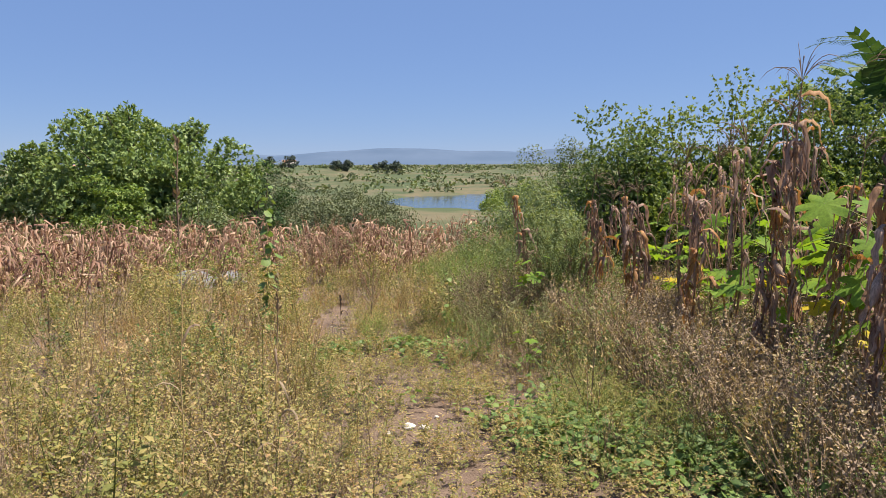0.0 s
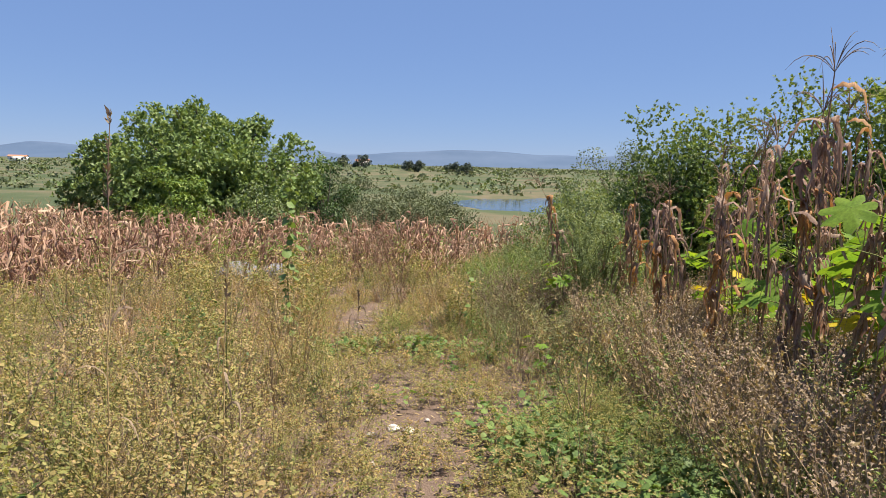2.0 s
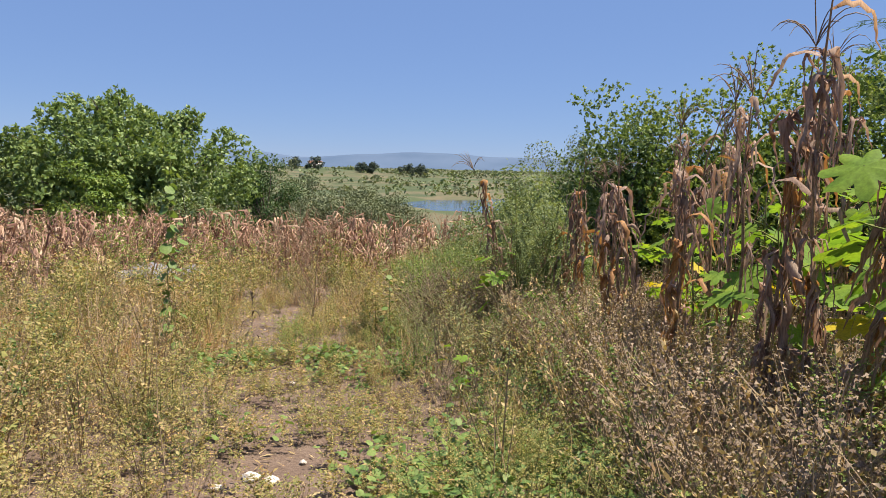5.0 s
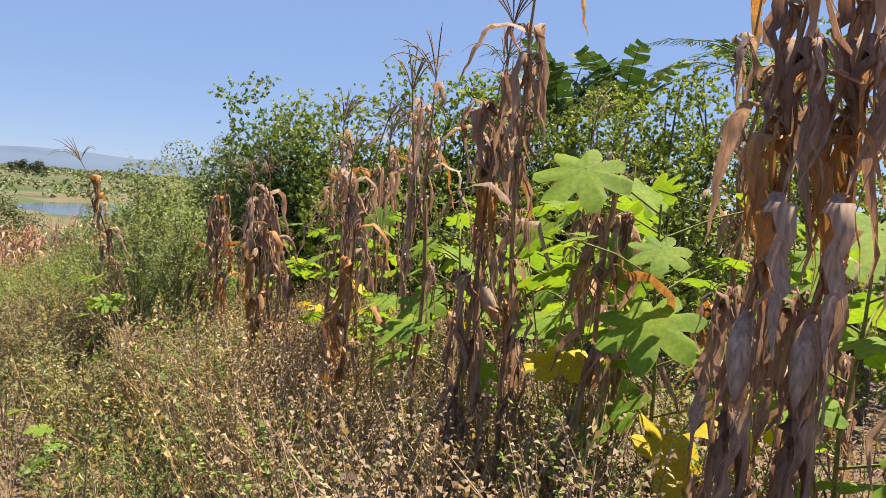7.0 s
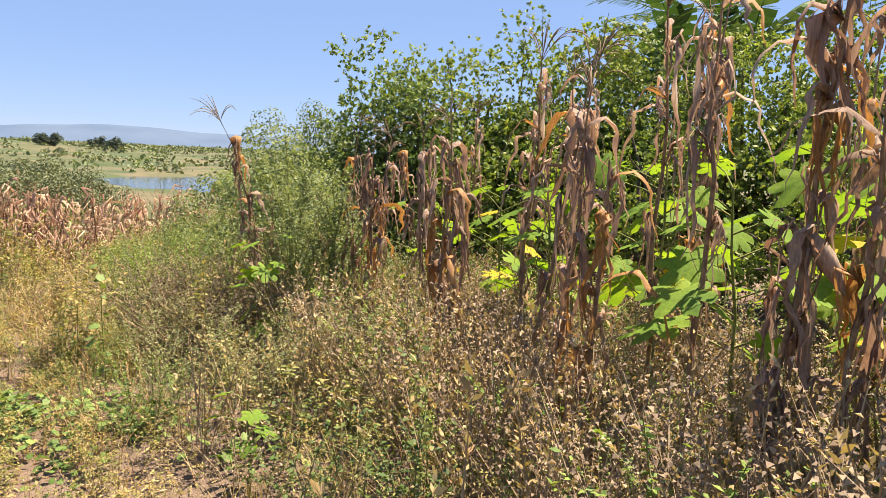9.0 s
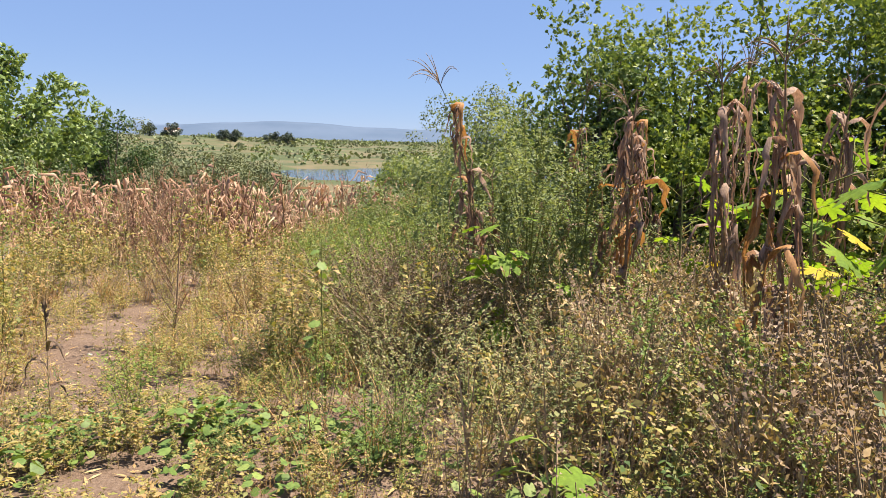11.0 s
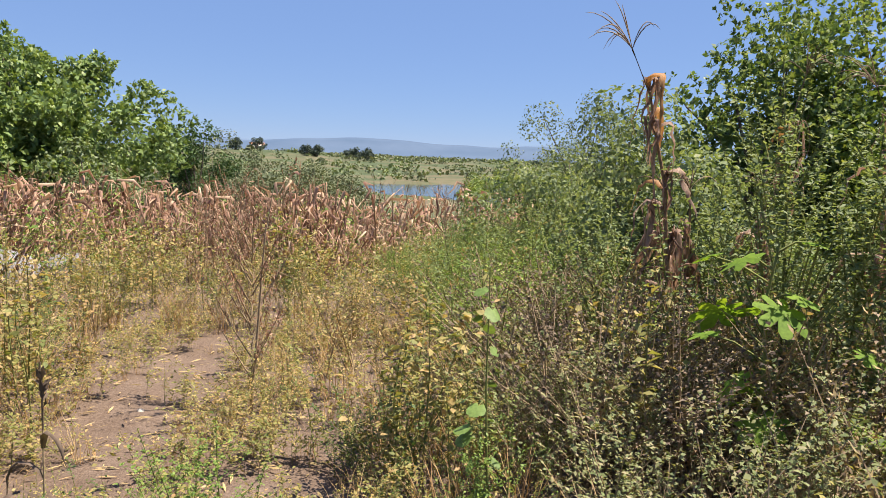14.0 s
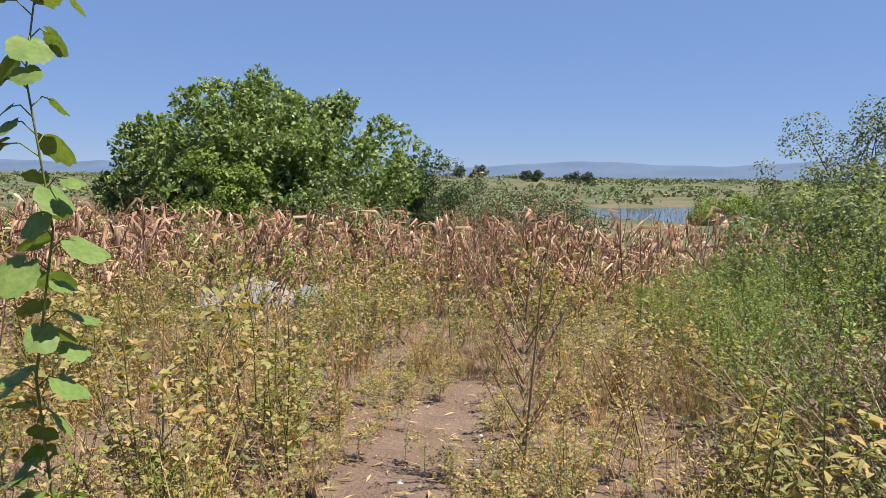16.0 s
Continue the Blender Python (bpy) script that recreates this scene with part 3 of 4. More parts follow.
at = places(-10, 1.4, 0.6, 16, 760, lambda x, y: field(x, y) * smooth_step(0.34, 0.56, patchy(x, y, 0.45, 13)) * np.interp(y, [5, 9], [1, 0.5]))
stuff("seed_stems", SEEDS, at, RNG.uniform(0.6, 1.05, len(at)) * tall(at), [TWIG, STRAW], "thin dry stems with small seed heads", "weeds")

# thick low weeds where the walk begins
front = lambda x, y: grown(x, y) * smooth_step(0.45, 0.8, eye_gap(x, y)) * smooth_step(0.2, 0.6, track_gap(x, y))
at, up = clumps(-4.2, 0.1, 1.0, 6.0, 150, 6, 0.16, front)
stuff("thick_yellow_weeds", FINE_WEEDS, at, RNG.uniform(0.4, 0.65, len(at)) * up, [TWIG, WEED_YELLOW], "thick yellowing weeds at the start of the track", "weeds", 0.2)
at, up = clumps(-4.2, 0.1, 1.0, 6.0, 100, 6, 0.16, front)
stuff("thick_green_weeds", WEEDS, at, RNG.uniform(0.4, 0.65, len(at)) * up, [GREEN_STEM, WEED_MIX], "thick yellow-green weeds at the start of the track", "weeds", 0.2)

# the same weeds go on behind the start and beyond the maize stand
at, up = clumps(-12, 9, -7, 15, 260, 4, 0.25, lambda x, y: ((y < 0) | (x > 4.4)) * (x < 6.5 + (y < 0) * 3) * smooth_step(0.7, 1.1, eye_gap(x, y)))
stuff("outer_weeds", FAR_WEEDS, at, RNG.uniform(0.35, 0.7, len(at)) * up, [TWIG, WEED_MIX], "yellow-green weeds round the field", "weeds", 0.2)

# right: dead brown weeds under the tall maize
dead = lambda x, y: (x > right_edge(y) - 0.25 + 0.5 * patchy(x, y, 1.2, 77)) * smooth_step(0.35, 0.7, eye_gap(x, y)) * (y < 11.5)
at = places(0.2, 4.4, 1.2, 11.5, 1700, lambda x, y: dead(x, y) * np.interp(x, [0, 2.8, 4.4], [1, 1, 0.5]))
stuff("dead_weeds", DEADS, at, RNG.uniform(0.55, 1.0, len(at)) * (0.75 + 0.4 * tall(at) - 0.15), [TWIG, DEAD], "thicket of dead brown weeds with dry seed heads", "weeds", 0.2)
at = places(0.2, 4.4, 1.2, 12.5, 300, lambda x, y: dead(x, y))
stuff("young_weeds", BUSHY, at, RNG.uniform(0.5, 0.95, len(at)), [GREEN_STEM, WEED_FRESH], "fresh green weeds growing among dead ones", "weeds", 0.15)
def heaps(spots, n):
    """Places heaped round a few spots (x, y, radius)."""
    out = []
    for hx, hy, hr in spots:
        x, y = RNG.normal(hx, hr * 0.5, n), RNG.normal(hy, hr * 0.5, n)
        out.append(np.stack([x, y, ground_z(x, y) - 0.01], 1))
    return np.concatenate(out)


at = heaps(((1.75, 3.25, 0.75), (1.25, 4.85, 0.6), (2.2, 3.9, 0.6), (1.0, 3.9, 0.5)), 60)
at = at[eye_gap(at[:, 0], at[:, 1]) > 0.25]
stuff("creeping_vine", VINES, at, RNG.uniform(0.55, 0.9, len(at)), [VINE_LEAF], "creeping bean-like vine with heart-shaped leaves", "vine", 0.2)
at = heaps(((1.2, 4.9, 0.5), (1.6, 4.1, 0.8), (2.0, 3.3, 0.8), (1.1, 3.8, 0.7)), 20)
stuff("vine_weeds", BUSHY, at, RNG.uniform(0.3, 0.58, len(at)), [GREEN_STEM, WEED_GREEN], "fresh green weeds heaped among creeping vine", "weeds", 0.2)
at = heaps(((-1.15, 7.75, 0.3), (-1.5, 7.3, 0.4), (0.25, 7.5, 0.3), (-0.4, 7.9, 0.15)), 12)
stuff("track_vine", VINES, at, RNG.uniform(0.5, 0.8, len(at)), [VINE_LEAF], "dark heart-shaped vine leaves beside bare earth", "vine", 0.2)
at = places(-0.9, 2.2, 4.2, 8.5, 90, lambda x, y: smooth_step(0.5, 0.6, patchy(x, y, 0.9, 22)))
stuff("vine_patch", VINES, at, RNG.uniform(0.5, 0.85, len(at)), [VINE_LEAF], "small patches of dark heart-shaped vine leaves", "vine", 0.2)
# fresh green weeds where the maize stand ends
at = places(-0.2, 3.0, 9.6, 17.5, 430, lambda x, y: (x > np.interp(y, [9, 11, 14, 18], [0.5, 0.15, -0.3, -0.5])) * smooth_step(0.32, 0.55, patchy(x, y, 1.1, 61)))
stuff("tall_green_weeds", TALL_FINE, at, RNG.uniform(0.8, 1.5, len(at)) * np.interp(at[:, 0], [-0.5, 0.3, 1.5], [0.55, 0.75, 1.0]), [GREEN_STEM, BLUE_LEAF], "tall feathery green weeds beside the track", "weeds", 0.15)
at = places(-0.6, 3.0, 9.4, 18.5, 330, lambda x, y: (x > np.interp(y, [9, 11, 14, 18], [0.3, -0.1, -0.6, -0.6])) * 1.0)
stuff("mixed_tall_weeds", TALL_FINE, at, RNG.uniform(0.7, 1.35, len(at)) * np.interp(at[:, 0], [-0.5, 0.3, 1.5], [0.55, 0.8, 1.0]), [GREEN_STEM, WEED_FRESH], "tall yellow-green weeds beside the track", "weeds", 0.18)
at = places(0.9, 4.0, 1.5, 11.0, 420, lambda x, y: dead(x, y))
stuff("dry_stems", SEEDS, at, RNG.uniform(0.6, 1.0, len(at)), [TWIG, STRAW], "thin dry stems among dead weeds", "weeds", 0.2)
at = places(-14, 2.5, 12, 24, 260, lambda x, y: (y > maize_edge(x)) * 1.0)
stuff("weeds_in_maize", FAR_WEEDS, at, RNG.uniform(0.8, 1.5, len(at)), [GREEN_STEM, WEED_FRESH], "green weeds growing up through dry maize", "weeds", 0.2)
at = places(0.35, 2.4, 6.8, 10.2, 240, lambda x, y: smooth_step(0.4, 0.8, eye_gap(x, y)) * smooth_step(0.3, 0.6, patchy(x, y, 1.6, 91)))
stuff("half_dry_weeds", BUSHY, at, RNG.uniform(0.5, 0.85, len(at)), [TWIG, THICKET], "half-dry grey-green weeds before the maize", "weeds", 0.22)
at = places(0.3, 1.5, 8.7, 10.6, 150)
stuff("dead_brush", DEADS, at, RNG.uniform(0.55, 1.0, len(at)), [TWIG, DARK_DEAD], "heap of dark dead brush under green weeds", "weeds", 0.5)
at = heaps(((0.05, 8.1, 0.25), (-0.86, 8.16, 0.12), (0.55, 7.3, 0.3), (0.3, 8.9, 0.25)), 6)
stuff("bright_sprouts", BUSHY, at, RNG.uniform(0.3, 0.55, len(at)), [GREEN_STEM, WEED_FRESH], "young bright green weeds at the edge of the track", "weeds", 0.12)


# ---- trees and bushes ----
def crown(centres, radii, n, leaf, width=0.55, mat=0, shell=0.45, flat=0.8):
    """Leaves in clumps round many centres: dense outside, thin within."""
    centres, radii = np.asarray(centres, float), np.asarray(radii, float)
    w = radii ** 2
    k = RNG.choice(len(centres), n, p=w / w.sum())
    d = unit(RNG.normal(size=(n, 3)))
    r = radii[k] * (shell + (1.05 - shell) * RNG.uniform(0, 1, n) ** 0.5)
    at = centres[k] + d * r[:, None] * [1, 1, flat]
    face = unit(d + RNG.normal(0, 0.5, (n, 3)) + [0, 0, 0.45])
    al = np.cross(face, RNG.normal(size=(n, 3)))
    at[:, 2] = np.maximum(at[:, 2], 0.03)
    return leaves(at, al, leaf * RNG.uniform(0.7, 1.25, n), width, 0.12, mat, up=face)


def sprigs(centres, radii, n, per, leaf, width=0.5, shell=0.6, flat=0.85, open_by=0.75):
    """A crown of leafy shoots: each shoot a rosette of leaves round its tip, on the outside of clumps."""
    centres, radii = np.asarray(centres, float), np.asarray(radii, float)
    w = radii ** 2
    k = RNG.choice(len(centres), n, p=w / w.sum())
    d = unit(RNG.normal(size=(n, 3)) + [0, 0, 0.35])
    tip = centres[k] + d * (radii[k] * (shell + (1.1 - shell) * RNG.uniform(0, 1, n)))[:, None] * [1, 1, flat]
    d = unit(d + RNG.normal(0, 0.25, (n, 3)) + [0, 0, 0.3])
    d, tip = np.repeat(d, per, 0), np.repeat(tip, per, 0)
    side = unit(np.cross(d, RNG.normal(size=(n * per, 3))))
    at = tip - d * (leaf * RNG.uniform(0, 0.9, n * per))[:, None]
    at[:, 2] = np.maximum(at[:, 2], 0.03)
    return leaves(at, side * open_by + d * 0.55, leaf * RNG.uniform(0.6, 1.2, n * per), width, 0.1, 0, up=d)


def lobed(lobes, n, clump, right=(1.0, 0.0)):
    """Centres of clumps on the outside of several domes (across, deep, height, three radii) that merge into one crown."""
    L = np.array(lobes, float)
    out, rad = [], []
    share = L[:, 3] * L[:, 5] / np.sum(L[:, 3] * L[:, 5])
    while len(out) < n:
        k = RNG.choice(len(L), p=share)
        d = unit(RNG.normal(size=3) + [0, 0, 0.25])
        c = L[k, :3] + d * L[k, 3:] * RNG.uniform(0.8, 1.0)
        if c[2] < 0.3 or np.min(np.linalg.norm((c - L[:, :3]) / L[:, 3:], axis=1)) < 0.72:
            continue
        u, v = c[0], c[1]
        out.append((u * right[0] - v * right[1], u * right[1] + v * right[0], c[2]))
        rad.append(clump * RNG.uniform(0.6, 1.4))
    return np.array(out), np.array(rad)


def dome(n, rx, ry, z0, z1, clump, seed=0, lumps=0.18, inner=0.55):
    """Centres of clumps over a dome with an uneven outline."""
    out, rad = [], []
    for k in range(n):
        a, u = RNG.uniform(0, 6.283), RNG.uniform(0, 1)
        el = math.asin(u ** 0.8)
        f = RNG.uniform(inner, 1.0) ** 0.5 * (1 + lumps * noise.noise((math.cos(a) * 1.7 + seed, math.sin(a) * 1.7, el * 2)))
        out.append((rx * f * math.cos(el) * math.cos(a), ry * f * math.cos(el) * math.sin(a), z0 + (z1 - z0) * f * math.sin(el)))
        rad.append(clump * RNG.uniform(0.7, 1.3))
    return np.array(out), np.array(rad)


def limbs(centres, base_r, trunk_h, n, sides=5):
    out = [tube([(0, 0, -0.15), (0.05, 0, trunk_h * 0.5), (0, 0.05, trunk_h)], [base_r * 1.25, base_r, base_r * 0.85], 8)]
    for k in RNG.choice(len(centres), min(n, len(centres)), replace=False):
        c = centres[k]
        mid = np.array([c[0] * 0.45, c[1] * 0.45, trunk_h + (c[2] - trunk_h) * 0.6]) + RNG.normal(0, 0.15, 3)
        out.append(tube([(0, 0, trunk_h * 0.8), mid, c, c * [1.12, 1.12, 1.06]], [base_r * 0.5, base_r * 0.25, base_r * 0.08, base_r * 0.03], sides))
    return join(out)


def tree(name, at, rx, ry, z0, z1, clumps, clump, n, leaf, mat, label, category="tree", trunk=0.2, trunk_h=1.2, width=0.55, seed=0.0, shell=0.45, n_limbs=24, group="", lumps=0.18, inner=0.55, shoots=False):
    x, y = at
    ob = holder(name, (x, y, float(ground_z(x, y))), label, category, group)
    c, r = dome(clumps, rx, ry, z0, z1, clump, seed, lumps, inner)
    thing("trunk", limbs(c, trunk, trunk_h, n_limbs), [BARK], parent=ob)
    thing("crown", sprigs(c, r, n // 6, 6, leaf, width, 0.35) if shoots else crown(c, r, n, leaf, width, 0, shell), [mat], parent=ob)
    return ob


crown_c, crown_r = lobed(((-0.9, 0, 2.5, 3.5, 4.0, 3.55), (-3.0, 0, 2.0, 2.3, 2.8, 2.5), (2.4, 0.2, 2.7, 2.2, 3.0, 2.75), (-0.8, -2.4, 1.5, 3.0, 2.0, 2.3), (3.2, -0.6, 1.4, 1.6, 2.0, 1.8)), 210, 0.55, (0.886, 0.463))
broad = holder("broad_tree", (-12.0, 28.4, float(ground_z(-12.0, 28.4))), "broad dome-shaped tree with dense glossy green leaves", "tree")
thing("trunk", limbs(crown_c, 0.3, 1.2, 40), [BARK], parent=broad)
core = np.concatenate([crown_c * [0.8, 0.8, 0.86], crown_c[::2] * [0.55, 0.55, 0.7]])
thing("crown", join([sprigs(crown_c, crown_r, 7600, 6, 0.18, 0.55), crown(core, np.full(len(core), 0.75), 22000, 0.2, 0.6, 0, 0.3)]), [TREE_LEAF], parent=broad)
tree("side_tree", (-17.0, 13.2), 3.9, 3.4, 1.0, 6.2, 110, 0.6, 27000, 0.10, GREY_LEAF, "loose grey-green tree with thin twigs", trunk=0.14, trunk_h=1.0, seed=8.0, n_limbs=34, inner=0.25, lumps=0.3)
tree("climber_bush", (-11.3, 23.8), 1.5, 1.1, 0.4, 2.7, 26, 0.45, 7000, 0.11, WEED_FRESH, "light green bush at the foot of the broad tree", "bush", trunk=0.06, trunk_h=0.5, seed=1.0, lumps=0.5)
tree("climber_bush", (-8.6, 25.0), 1.9, 1.1, 0.3, 1.9, 26, 0.45, 6000, 0.11, GREY_LEAF, "grey-green undergrowth before the broad tree", "bush", trunk=0.06, trunk_h=0.5, seed=1.7, lumps=0.5)
tree("dark_bush", (-9.7, 38.0), 1.7, 1.6, 0.4, 4.3, 24, 0.6, 6500, 0.15, BUSH_DARK, "dark green bush behind the maize field", "bush", trunk=0.1, seed=2.0)
for bx, by, rx, ry, top, sd in ((3.4, 13.1, 1.0, 0.8, 4.15, 5.0), (4.7, 13.6, 1.35, 1.0, 3.88, 6.0), (6.0, 13.2, 1.46, 1.0, 3.98, 7.0), (7.2, 12.6, 1.46, 1.2, 4.13, 9.0), (8.2, 11.4, 1.40, 1.3, 4.13, 11.0), (8.8, 9.8, 1.40, 1.3, 4.23, 15.0), (9.2, 8.0, 1.40, 1.4, 4.33, 17.0), (9.5, 6.0, 1.40, 1.5, 4.33, 19.0), (9.7, 3.9, 1.40, 1.6, 4.33, 21.0), (6.2, 10.6, 1.08, 1.0, 2.48, 23.0), (7.2, 8.6, 1.19, 1.2, 2.58, 25.0), (7.4, 6.2, 1.19, 1.3, 2.48, 27.0), (7.2, 3.8, 1.19, 1.4, 2.48, 29.0), (4.1, 13.4, 1.0, 0.8, 3.6, 31.0), (5.35, 12.9, 1.2, 0.9, 3.75, 33.0), (6.6, 12.4, 1.2, 0.9, 3.85, 35.0), (7.7, 11.8, 1.2, 1.0, 3.9, 37.0), (8.5, 10.6, 1.2, 1.0, 4.0, 39.0), (5.4, 11.6, 1.0, 0.9, 2.6, 41.0), (4.2, 12.2, 0.9, 0.8, 2.4, 43.0)):
    tree("hedge_tree", (bx, by), rx, ry, 0.3, top, 80, 0.42, 6500 if bx > 7 and by < 6.5 else 17000 if top > 3 else 7500, 0.066, HEDGE_DARK if sd in (5.0, 9.0, 31.0, 37.0) else BUSH_LEAF, "leafy green hedgerow tree overgrown to the ground", "tree", width=0.62, trunk=0.1, trunk_h=0.9, seed=sd, group="hedgerow trees", inner=0.25, lumps=0.3, shoots=True)
tree("green_bush", (2.1, 16.8), 1.7, 1.6, 0.2, 2.0, 34, 0.42, 15000, 0.065, BLUE_LEAF, "fine-leaved green bush beside the track", "bush", trunk=0.05, trunk_h=0.4, seed=12.0, inner=0.2, lumps=0.5)
tree("green_bush", (2.0, 12.0), 0.9, 1.1, 0.2, 2.1, 34, 0.38, 13000, 0.06, BLUE_LEAF, "green bush overgrown with weeds beside the maize", "bush", trunk=0.05, trunk_h=0.4, seed=13.0, inner=0.2, lumps=0.5)
tree("twiggy_shrub", (4.5, 25.5), 3.1, 1.7, 0.4, 4.5, 120, 0.44, 22000, 0.08, GREY_LEAF, "grey-green twiggy shrub above the lake shore", "bush", trunk=0.08, trunk_h=0.6, seed=14.0, n_limbs=40, lumps=0.12, inner=0.15)
for k in range(30):
    bx, by = RNG.uniform(-18, -3.5), RNG.uniform(42, 62)
    tree("scrub_bush", (bx, by), RNG.uniform(1.5, 2.6), RNG.uniform(1.2, 2.0), 0.2, float(np.interp(bx, [-17, -10, -3], [4.9, 4.6, 2.6]) * RNG.uniform(0.7, 1.05)), 16, 0.6, 1700, 0.17, SCRUB, "olive thorny scrub near the lake", "bush", trunk=0.05, trunk_h=0.4, seed=k * 1.3, n_limbs=8, group="lakeside scrub", inner=0.2)

for bx, by, bw, bt in ((7.5, 82, 2.2, 3.3), (10, 84, 2.6, 3.9), (13, 86, 2.8, 4.2), (16.5, 88, 3.0, 4.2), (21, 90, 3.4, 4.4), (5.8, 80, 1.3, 1.8)):
    tree("shore_bush", (bx, by), bw, bw, 0.2, bt - 0.5, 18, 0.8, 2600, 0.22, BUSH_LEAF, "fresh green bush on the lake shore", "bush", trunk=0.08, trunk_h=0.4, seed=bx, n_limbs=8, group="shore bushes", inner=0.2)

# distance: dark trees on the rise, scattered bushes on the plain, small houses
for hx, hy, w, h in ((-59.5, 250, 2.4, 4.6), (-53, 251, 2.9, 4.9), (-36.2, 250, 2.4, 4.0), (-33, 252, 2.4, 4.2), (-16, 250, 3.0, 4.2), (-21, 256, 3.0, 4.6)):
    tree("plain_tree", (hx, hy), w, w, 0.4, h - 0.6, 16, 0.9, 1500, 0.5, FAR_TREE, "dark round tree on the far plain", "tree", trunk=0.25, seed=hx, n_limbs=6, group="trees on the plain", inner=0.2)
out = []
for k in range(1900):
    d, az = 130 + 620 * RNG.uniform(0, 1) ** 1.3, radians(RNG.uniform(-62, 40))
    x, y = d * math.sin(az), d * math.cos(az)
    if ((x - 32) / 44) ** 2 + ((y - 110) / 33) ** 2 < 1.1:
        continue
    r = RNG.uniform(0.5, 1.9) * (0.7 + d / 800)
    c = RNG.normal(0, 0.45, (6, 3)) * [1.9 * r, 1.2 * r, 0.15 * r] + [x, y, float(ground_z(x, y)) + 0.4 * r]
    v, q, m = crown(c - [0, 0, float(ground_z(x, y))], np.full(6, r * 0.55), 24, 0.6 * r, 0.8, 0, 0.5)
    out.append((v + [0, 0, float(ground_z(x, y))], q, np.full(len(q), RNG.choice(3, p=[0.55, 0.41, 0.04]))))
thing("far_bushes", join(out), [SCRUB, GREY_LEAF, FAR_TREE], "scattered bushes on the far plain", "bushes", kind="stuff")


def box(x0, x1, y0, y1, z0, z1):
    v = np.array([(x, y, z) for z in (z0, z1) for x, y in ((x0, y0), (x1, y0), (x1, y1), (x0, y1))], float)
    q = np.array([(0, 1, 2, 3), (4, 7, 6, 5), (0, 4, 5, 1), (1, 5, 6, 2), (2, 6, 7, 3), (3, 7, 4, 0)])
    return v, q, np.zeros(6, int)


def house(x, y, w, d, h, turn):
    ob = holder("house", (x, y, float(ground_z(x, y)) - 0.1), "small white plastered house with a tiled roof far off", "house", "far houses")
    ob.rotation_euler[2] = radians(turn)
    thing("wall", box(-w / 2, w / 2, -d / 2, d / 2, 0, h), [PLASTER], parent=ob)
    r = np.array([(-w / 2 - 0.3, -d / 2 - 0.3, h + 0.01), (w / 2 + 0.3, -d / 2 - 0.3, h + 0.01), (w / 2 + 0.3, 0, h + 0.9), (-w / 2 - 0.3, 0, h + 0.9), (w / 2 + 0.3, d / 2 + 0.3, h + 0.01), (-w / 2 - 0.3, d / 2 + 0.3, h + 0.01)])
    thing("roof", (r, np.array([(0, 1, 2, 3), (3, 2, 4, 5)]), np.zeros(2, int)), [ROOF_TILE], parent=ob)
    thing("door", box(-0.45, 0.45, -d / 2 - 0.05, -d / 2 + 0.05, 0, 2.1), [BARK], parent=ob)
    for wx in (-w * 0.3, w * 0.3):
        thing("window", box(wx - 0.5, wx + 0.5, -d / 2 - 0.05, -d / 2 + 0.05, 1.0, 2.0), [BARK], parent=ob)


house(-270, 372, 9, 5, 2.8, 20)
house(-60, 285, 5, 4, 2.4, 10)
house(-210, 420, 7, 5, 2.6, 35)


# ---- tall dry maize beside the track ----
def husk_leaf(length, width, az, rise, out_by):
    """A withered leaf: it clasps the stalk upwards, breaks over and hangs, crumpled and torn into strips."""
    pieces = []
    for k in range(RNG.integers(4, 8)):
        l, a = length * (RNG.uniform(0.55, 1.1) if k else 1.0), az + (RNG.normal(0, 0.5) if k else 0.0)
        t = np.linspace(0, 1, 11)
        up = rise * RNG.uniform(0.6, 1.2)
        z = np.interp(t, [0, 0.12, 0.22, 1.0], [0, up, up * 1.05, up - l])
        r = out_by * RNG.uniform(0.5, 1.3) * np.interp(t, [0, 0.12, 0.24, 0.6, 1.0], [0.1, 0.45, 1.0, RNG.uniform(0.5, 1.3), RNG.uniform(0.2, 1.6)])
        turn = a + np.cumsum(RNG.normal(0, 0.2, 11))
        p = np.stack([r * np.cos(turn), r * np.sin(turn), z], 1) + np.concatenate([np.zeros((2, 3)), np.cumsum(RNG.normal(0, 0.011, (9, 3)), 0)])
        w = width * (0.9 if k == 0 else RNG.uniform(0.12, 0.5)) * np.interp(t, [0, 0.1, 0.3, 0.6, 1], [0.6, 1.0, 0.95, 0.75, 0.08]) * RNG.uniform(0.6, 1.3, 11)
        tw = a + math.pi / 2 + np.cumsum(RNG.normal(0, 0.55, 11))
        side = np.stack([np.cos(tw), np.sin(tw), RNG.normal(0, 0.2, 11)], 1)
        pieces.append(blade(p, w, side, RNG.uniform(0.15, 0.6), 0))
    return join(pieces)


